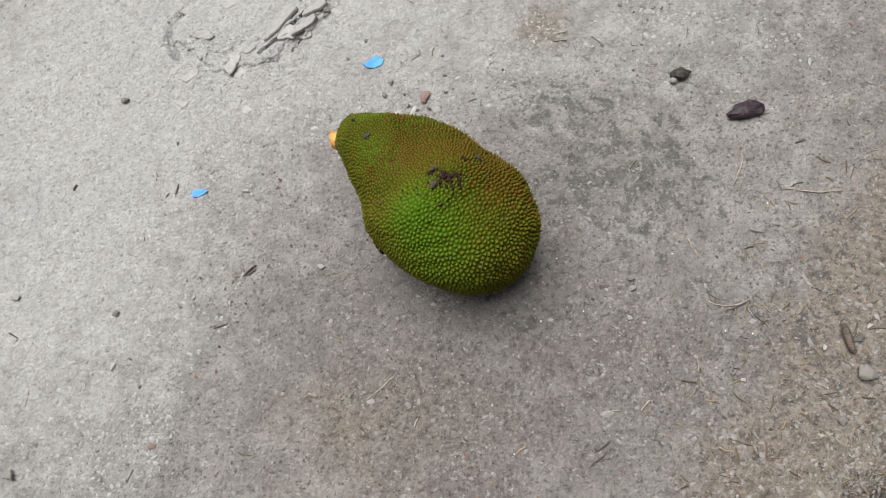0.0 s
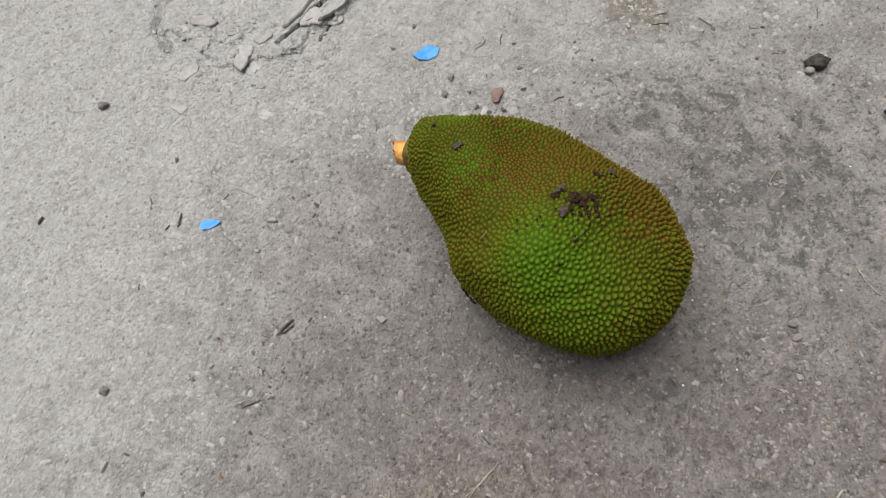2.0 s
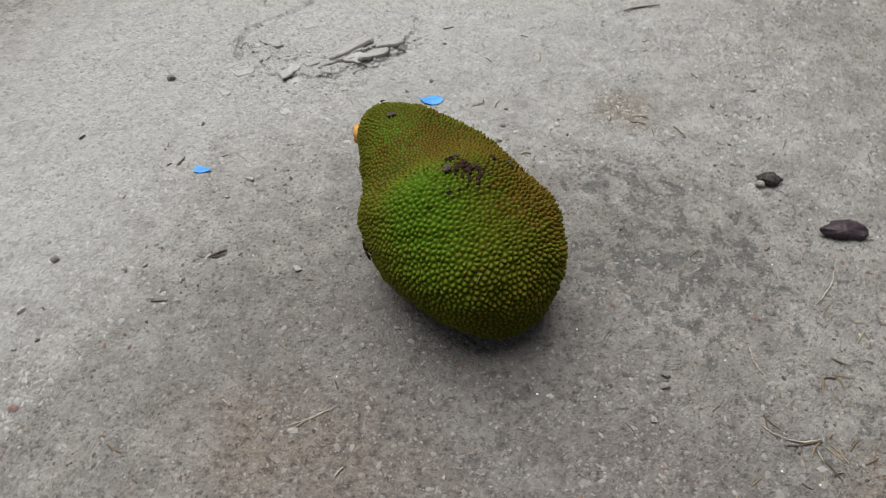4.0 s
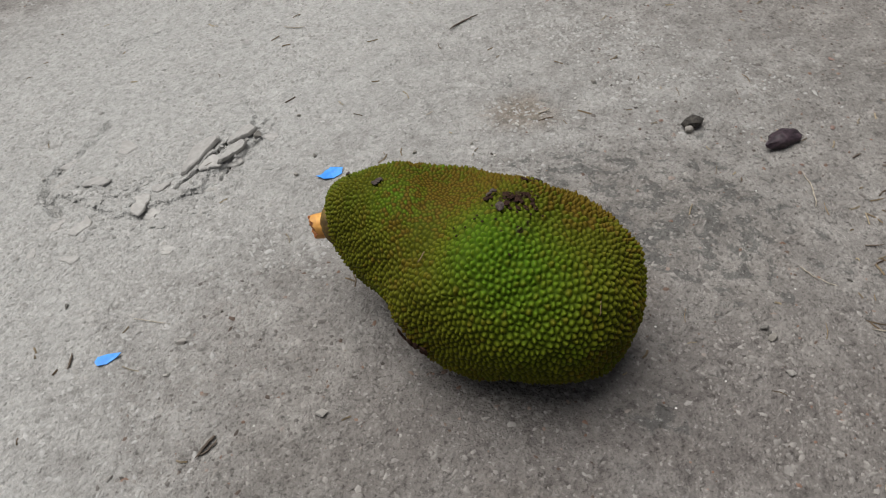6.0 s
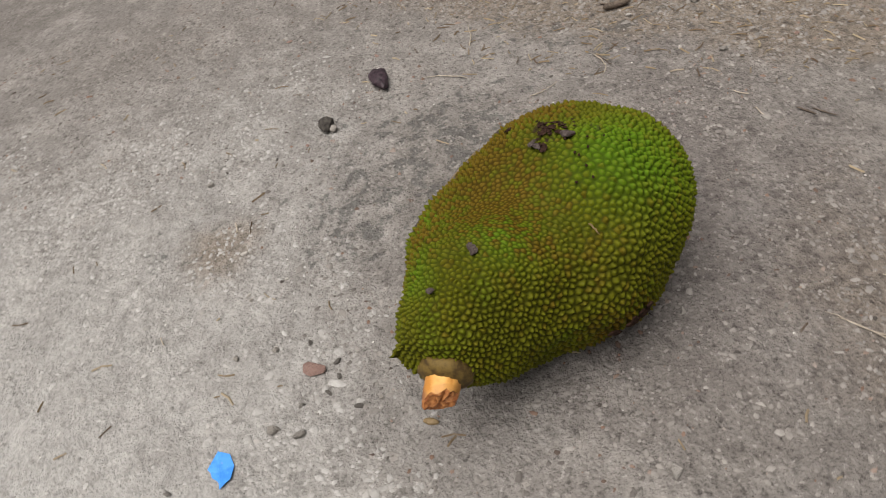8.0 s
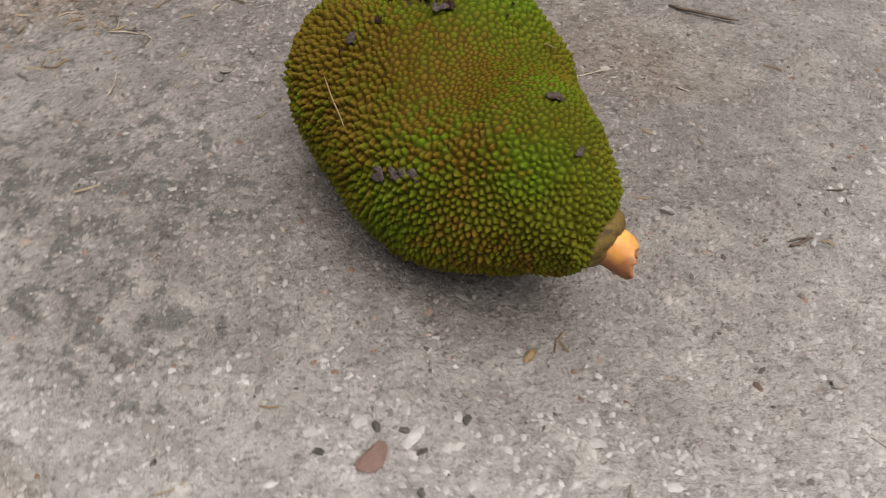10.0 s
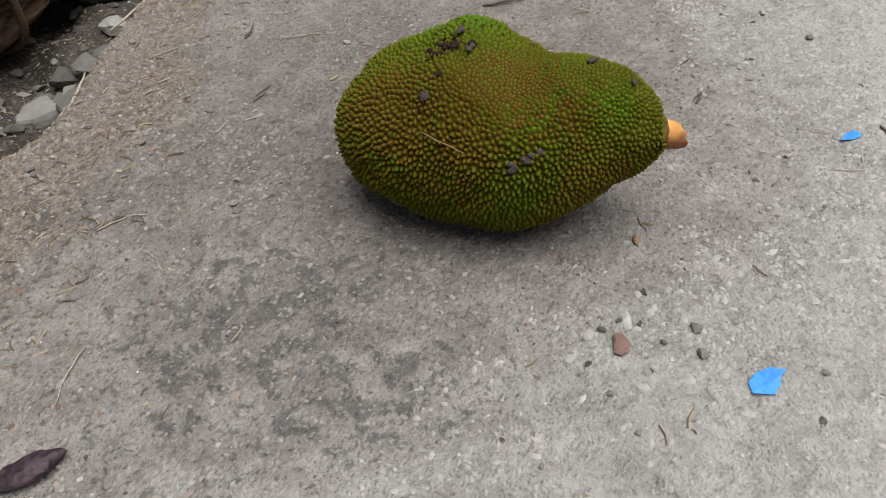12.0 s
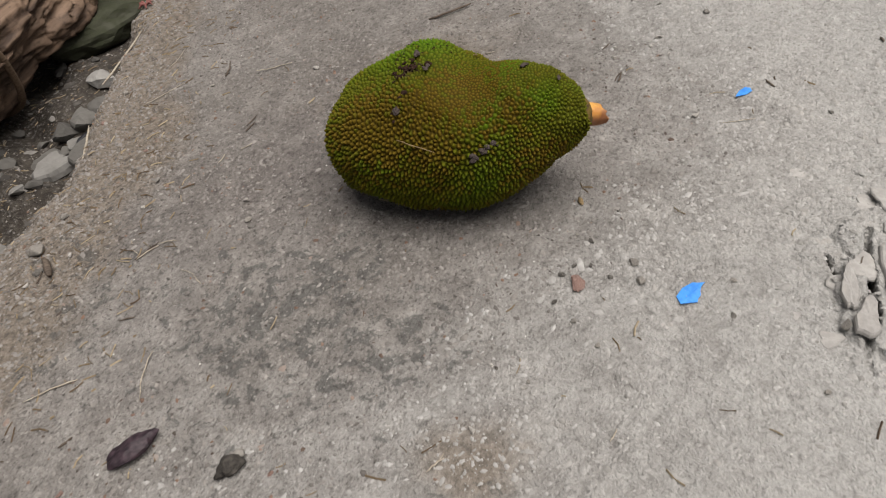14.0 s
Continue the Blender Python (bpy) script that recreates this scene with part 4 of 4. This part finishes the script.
mossy = tagged(new("mossy_slab", blob_mesh("mossy_slab", MOSSY, 77, .30, .20, .10, .22, 4)), "large dark green mossy stone slab", "stone slab")
mossy.matrix_world = pose(.15, -1.07, rest(.15, -1.07, -.01), 3, -4, 30)
moss = tagged(new("moss_clump", blob_mesh("moss_clump", MOSSY, 81, .06, .036, .016, .5, 3)), "low dark green moss clump at the rubble edge", "moss")
moss.matrix_world = pose(.765, -.165, rest(.765, -.165, -.003), 0, 0, 35)
stick("twig", (.462, -.249, .459, -.287), .0052, TWIG, "thick dark broken twig lying on the dusty ground", "dark twigs", "twig", 349)
strip_pts = [(-.034 + .0085 * k, .006 * math.sin(k * .8), .007 + .003 * math.sin(k * .55)) for k in range(9)]
strip = tagged(new("rubber_strip", tube("rubber_strip", strip_pts, [.003, .006, .0075, .008, .008, .0075, .0065, .005, .002], RUBBER, 10, .08)), "curled black rubber strip on rubble", "rubber strip")
strip.matrix_world = pose(.315, -.675, rest(.315, -.675), 0, 0, 15)
bloom = tagged(new("fallen_flower"), "faded pink fallen flower at the concrete edge", "flower")
bloom.matrix_world = pose(.075, -.915, rest(.075, -.915))
for i in range(6):
    petal = part("petal", tube("petal", [(0, 0, .003), (.009, .001 * i, .008), (.018 - .002 * (i % 3), 0, .002)], [.0015, .0034, .0008], PETAL, 7, .2, seed=i), bloom)
    petal.matrix_local = pose(0, 0, 0, 0, 0, i * 60 + (i * 37 % 30))


def build_bundle():
    """Old bundle of dry palm sheath tied with twine."""
    root = tagged(new("sheath_bundle"), "old brown bundle of dry palm sheath tied with twine", "bundle")
    root.matrix_world = pose(.44, -.965, -.06, 0, 0, 42)
    n, m = 240, 280
    u, v = np.meshgrid(np.linspace(0, np.pi, n), np.linspace(0, 2 * np.pi, m, endpoint=False), indexing="ij")
    e = np.sign(np.cos(u)) * np.abs(np.cos(u)) ** .7
    r = np.sin(u) ** .55
    fold = .010 * np.sin(v * 7 + 3 * e) + .010 * np.sin(v * 4 - 5 * e + 1) + .004 * np.sin(v * 23 + 11 * e)
    crease = lattice_noise(v * 2, e * 4, .5, 51)
    fold = fold + .016 * lattice_noise(v, e * 2, .35, 50) - .014 * (1 - smooth(np.abs(crease), 0, .12)) + .005 * lattice_noise(v, e, .06, 52) + .0025 * lattice_noise(v * 1.5, e, .022, 53) - .006 * (1 - smooth(np.abs(lattice_noise(v * 2.5, e * 3, .4, 54)), 0, .08))
    x, y, z = .40 * e, (.155 + fold) * r * np.cos(v), (.12 + fold * .8) * r * np.sin(v) + .125
    part("wrapping", grid_mesh("wrapping", np.stack([x, y, z], -1), SHEATH, wrap=True), root, "wrinkled brown palm sheath wrapping")
    for k, (cx, lean) in enumerate(((-.285, .05), (-.30, -.02), (-.26, -.05), (.05, .03))):
        pts = [(cx + lean * math.sin(a), (.172 + .006 * math.sin(5 * a)) * math.cos(a), .125 + .142 * math.sin(a)) for a in [2 * math.pi * i / 48 for i in range(49)]]
        part("twine", tube("twine", pts, [.007] * 49, TWINE, 8, .12, False, k), root, "" if k else "brown jute twine")
    for k in range(4):
        pts = [(-.36 + .22 * i / 8, .10 - .07 * k + .02 * math.sin(i + k), .22 + .018 * math.sin(i * .9 + k) - .012 * abs(k - 1)) for i in range(9)]
        part("loose_strip", tube("loose_strip", pts, [.004 + .006 * math.sin(math.pi * i / 8) for i in range(9)], SHEATH, 6, .3, True, 9 + k), root, "" if k else "frayed strip of sheath")


build_bundle()


# ---- grit, dust crumbs and chaff ----
def scatter(name, count, material, label, low, high, density, flat=.55, power=2.2):
    """Thousands of tiny irregular grains joined into one mesh."""
    g = np.random.default_rng(len(name) * 13 + count)
    x, y = g.uniform(-.95, .95, count * 5), g.uniform(-1.2, 1.15, count * 5)
    keep = g.uniform(0, 1, count * 5) < density(x, y)
    x, y = x[keep][:count], y[keep][:count]
    n = len(x)
    s = low + (high - low) * g.uniform(0, 1, n) ** power * (.5 + .5 * g.uniform(0, 1, n))
    base = np.array([(1, 0, 0), (.3, .9, .1), (-.8, .5, 0), (-.7, -.6, .05), (.4, -.85, 0), (.1, .05, 1), (-.35, .1, .75)], float)
    tri = np.array([(0, 1, 5), (1, 2, 6), (1, 6, 5), (2, 3, 6), (3, 4, 5), (3, 5, 6), (4, 0, 5)])
    v = base[None] * g.uniform(.55, 1.35, (n, 7, 3))
    a = g.uniform(0, 2 * np.pi, n)
    ca, sa = np.cos(a)[:, None], np.sin(a)[:, None]
    v[..., 0] *= g.uniform(.8, 1.9, n)[:, None]
    px = (v[..., 0] * ca - v[..., 1] * sa) * s[:, None] * .5 + x[:, None]
    py = (v[..., 0] * sa + v[..., 1] * ca) * s[:, None] * .5 + y[:, None]
    z0 = ground_z(x, y) - .00025
    pz = v[..., 2] * s[:, None] * flat * .5 + z0[:, None]
    verts = np.stack([px, py, pz], -1).reshape(-1, 3)
    faces = (tri[None] + (np.arange(n) * 7)[:, None, None]).reshape(-1, 3)
    me = bpy.data.meshes.new(name)
    me.vertices.add(len(verts))
    me.vertices.foreach_set("co", verts.reshape(-1).astype(np.float32))
    me.loops.add(faces.size)
    me.loops.foreach_set("vertex_index", faces.reshape(-1).astype(np.int32))
    me.polygons.add(len(faces))
    me.polygons.foreach_set("loop_start", np.arange(0, faces.size, 3, dtype=np.int32))
    me.materials.append(material)
    me.update(calc_edges=True)
    tagged(new(name, me), label, name, kind="stuff")


def grit_density(x, y):
    d = past_edge(x, y)
    base = .45 + .35 * lattice_noise(x, y, .12, 31) + .25 * lattice_noise(x, y, .04, 32)
    broken = .5 * np.exp(-((x + .27) ** 2 + (y - .38) ** 2) / .02)
    return np.clip(base + broken + .4 * smooth(d, -.2, 0) - .2 * smooth(-x, .4, .7), .08, 1) * (1 - .75 * patches(x, y, STAINS)) * (1 - .93 * smooth(d, .01, .05))


def crumb_density(x, y):
    heap = np.exp(-(((x - .0) / .10) ** 2 + ((y - .24) / .06) ** 2)) + .8 * np.exp(-(((x + .27) / .14) ** 2 + ((y - .36) / .07) ** 2))
    return np.clip(.18 + .25 * lattice_noise(x, y, .1, 41) + heap + .35 * smooth(past_edge(x, y), -.25, 0) + .15 * smooth(x, .1, .5), .02, 1) * (1 - .9 * smooth(past_edge(x, y), .01, .05)) * (1 - .7 * patches(x, y, STAINS))


def strip_density(x, y):
    d = past_edge(x, y)
    return smooth(d, -.02, .04) * (1 - smooth(d, .45, .6))


dusty_share = lambda x, y: smooth(patches(x, y, PALES) + .12 * lattice_noise(x, y, .03, 35), .36, .62)
scatter("grit", 62000, GRIT, "fine grey grit scattered over the concrete", .0014, .0066, lambda x, y: grit_density(x, y) * (1 - dusty_share(x, y)), 1.0, 1.5)
scatter("pale_grit", 62000, PALE_GRIT, "fine pale grit scattered over dusty concrete", .0014, .0076, lambda x, y: grit_density(x, y) * dusty_share(x, y), 1.0, 1.7)
scatter("crumbs", 3800, GRIT, "loose concrete crumbs scattered over the yard", .003, .0105, lambda x, y: crumb_density(x, y) * (1 - dusty_share(x, y)), .75, 2.0)
scatter("pale_crumbs", 4200, PALE_GRIT, "loose pale concrete crumbs lying on the dust", .003, .012, lambda x, y: crumb_density(x, y) * dusty_share(x, y), .7, 2.2)
scatter("gravel", 1500, DARK_GRAVEL, "loose gravel and crumbs among the rubble", .004, .024, strip_density, .8, 3.0)


def build_chaff():
    g = random.Random(21)
    verts, faces = [], []
    for _ in range(5200):
        x, y = g.uniform(-.9, .9), g.uniform(-1.1, 1.1)
        if g.random() > (.9 if float(past_edge(x, y)) > -.25 else .09 if x > 0 else .03):
            continue
        a, l, w = g.uniform(0, math.pi), g.uniform(.004, .022), g.uniform(.0004, .0011)
        z = rest(x, y) + .0009
        dx, dy = math.cos(a), math.sin(a)
        k = len(verts)
        for f, lift in ((-.5, 0), (0, .0012 * g.random()), (.5, .001 * g.random())):
            bend = .12 * l * (1 - 4 * f * f) * g.uniform(-1, 1)
            cx, cy = x + dx * l * f - dy * bend, y + dy * l * f + dx * bend
            verts += [(cx - dy * w, cy + dx * w, z + lift - .0006), (cx, cy, z + lift + w), (cx + dy * w, cy - dx * w, z + lift - .0006)]
        for i in (0, 3):
            faces += [(k + i, k + i + 1, k + i + 4, k + i + 3), (k + i + 1, k + i + 2, k + i + 5, k + i + 4), (k + i + 2, k + i, k + i + 3, k + i + 5)]
    me = mesh_from("chaff", verts, faces, CHAFF, False)
    tagged(new("chaff", me), "short bits of dry straw and chaff", "chaff", kind="stuff")


CHAFF = grain_material("chaff", [(0.0, (0.09, 0.06, 0.04)), (0.5, (0.24, 0.18, 0.11)), (1.0, (0.42, 0.35, 0.24))], by_island=True)
build_chaff()
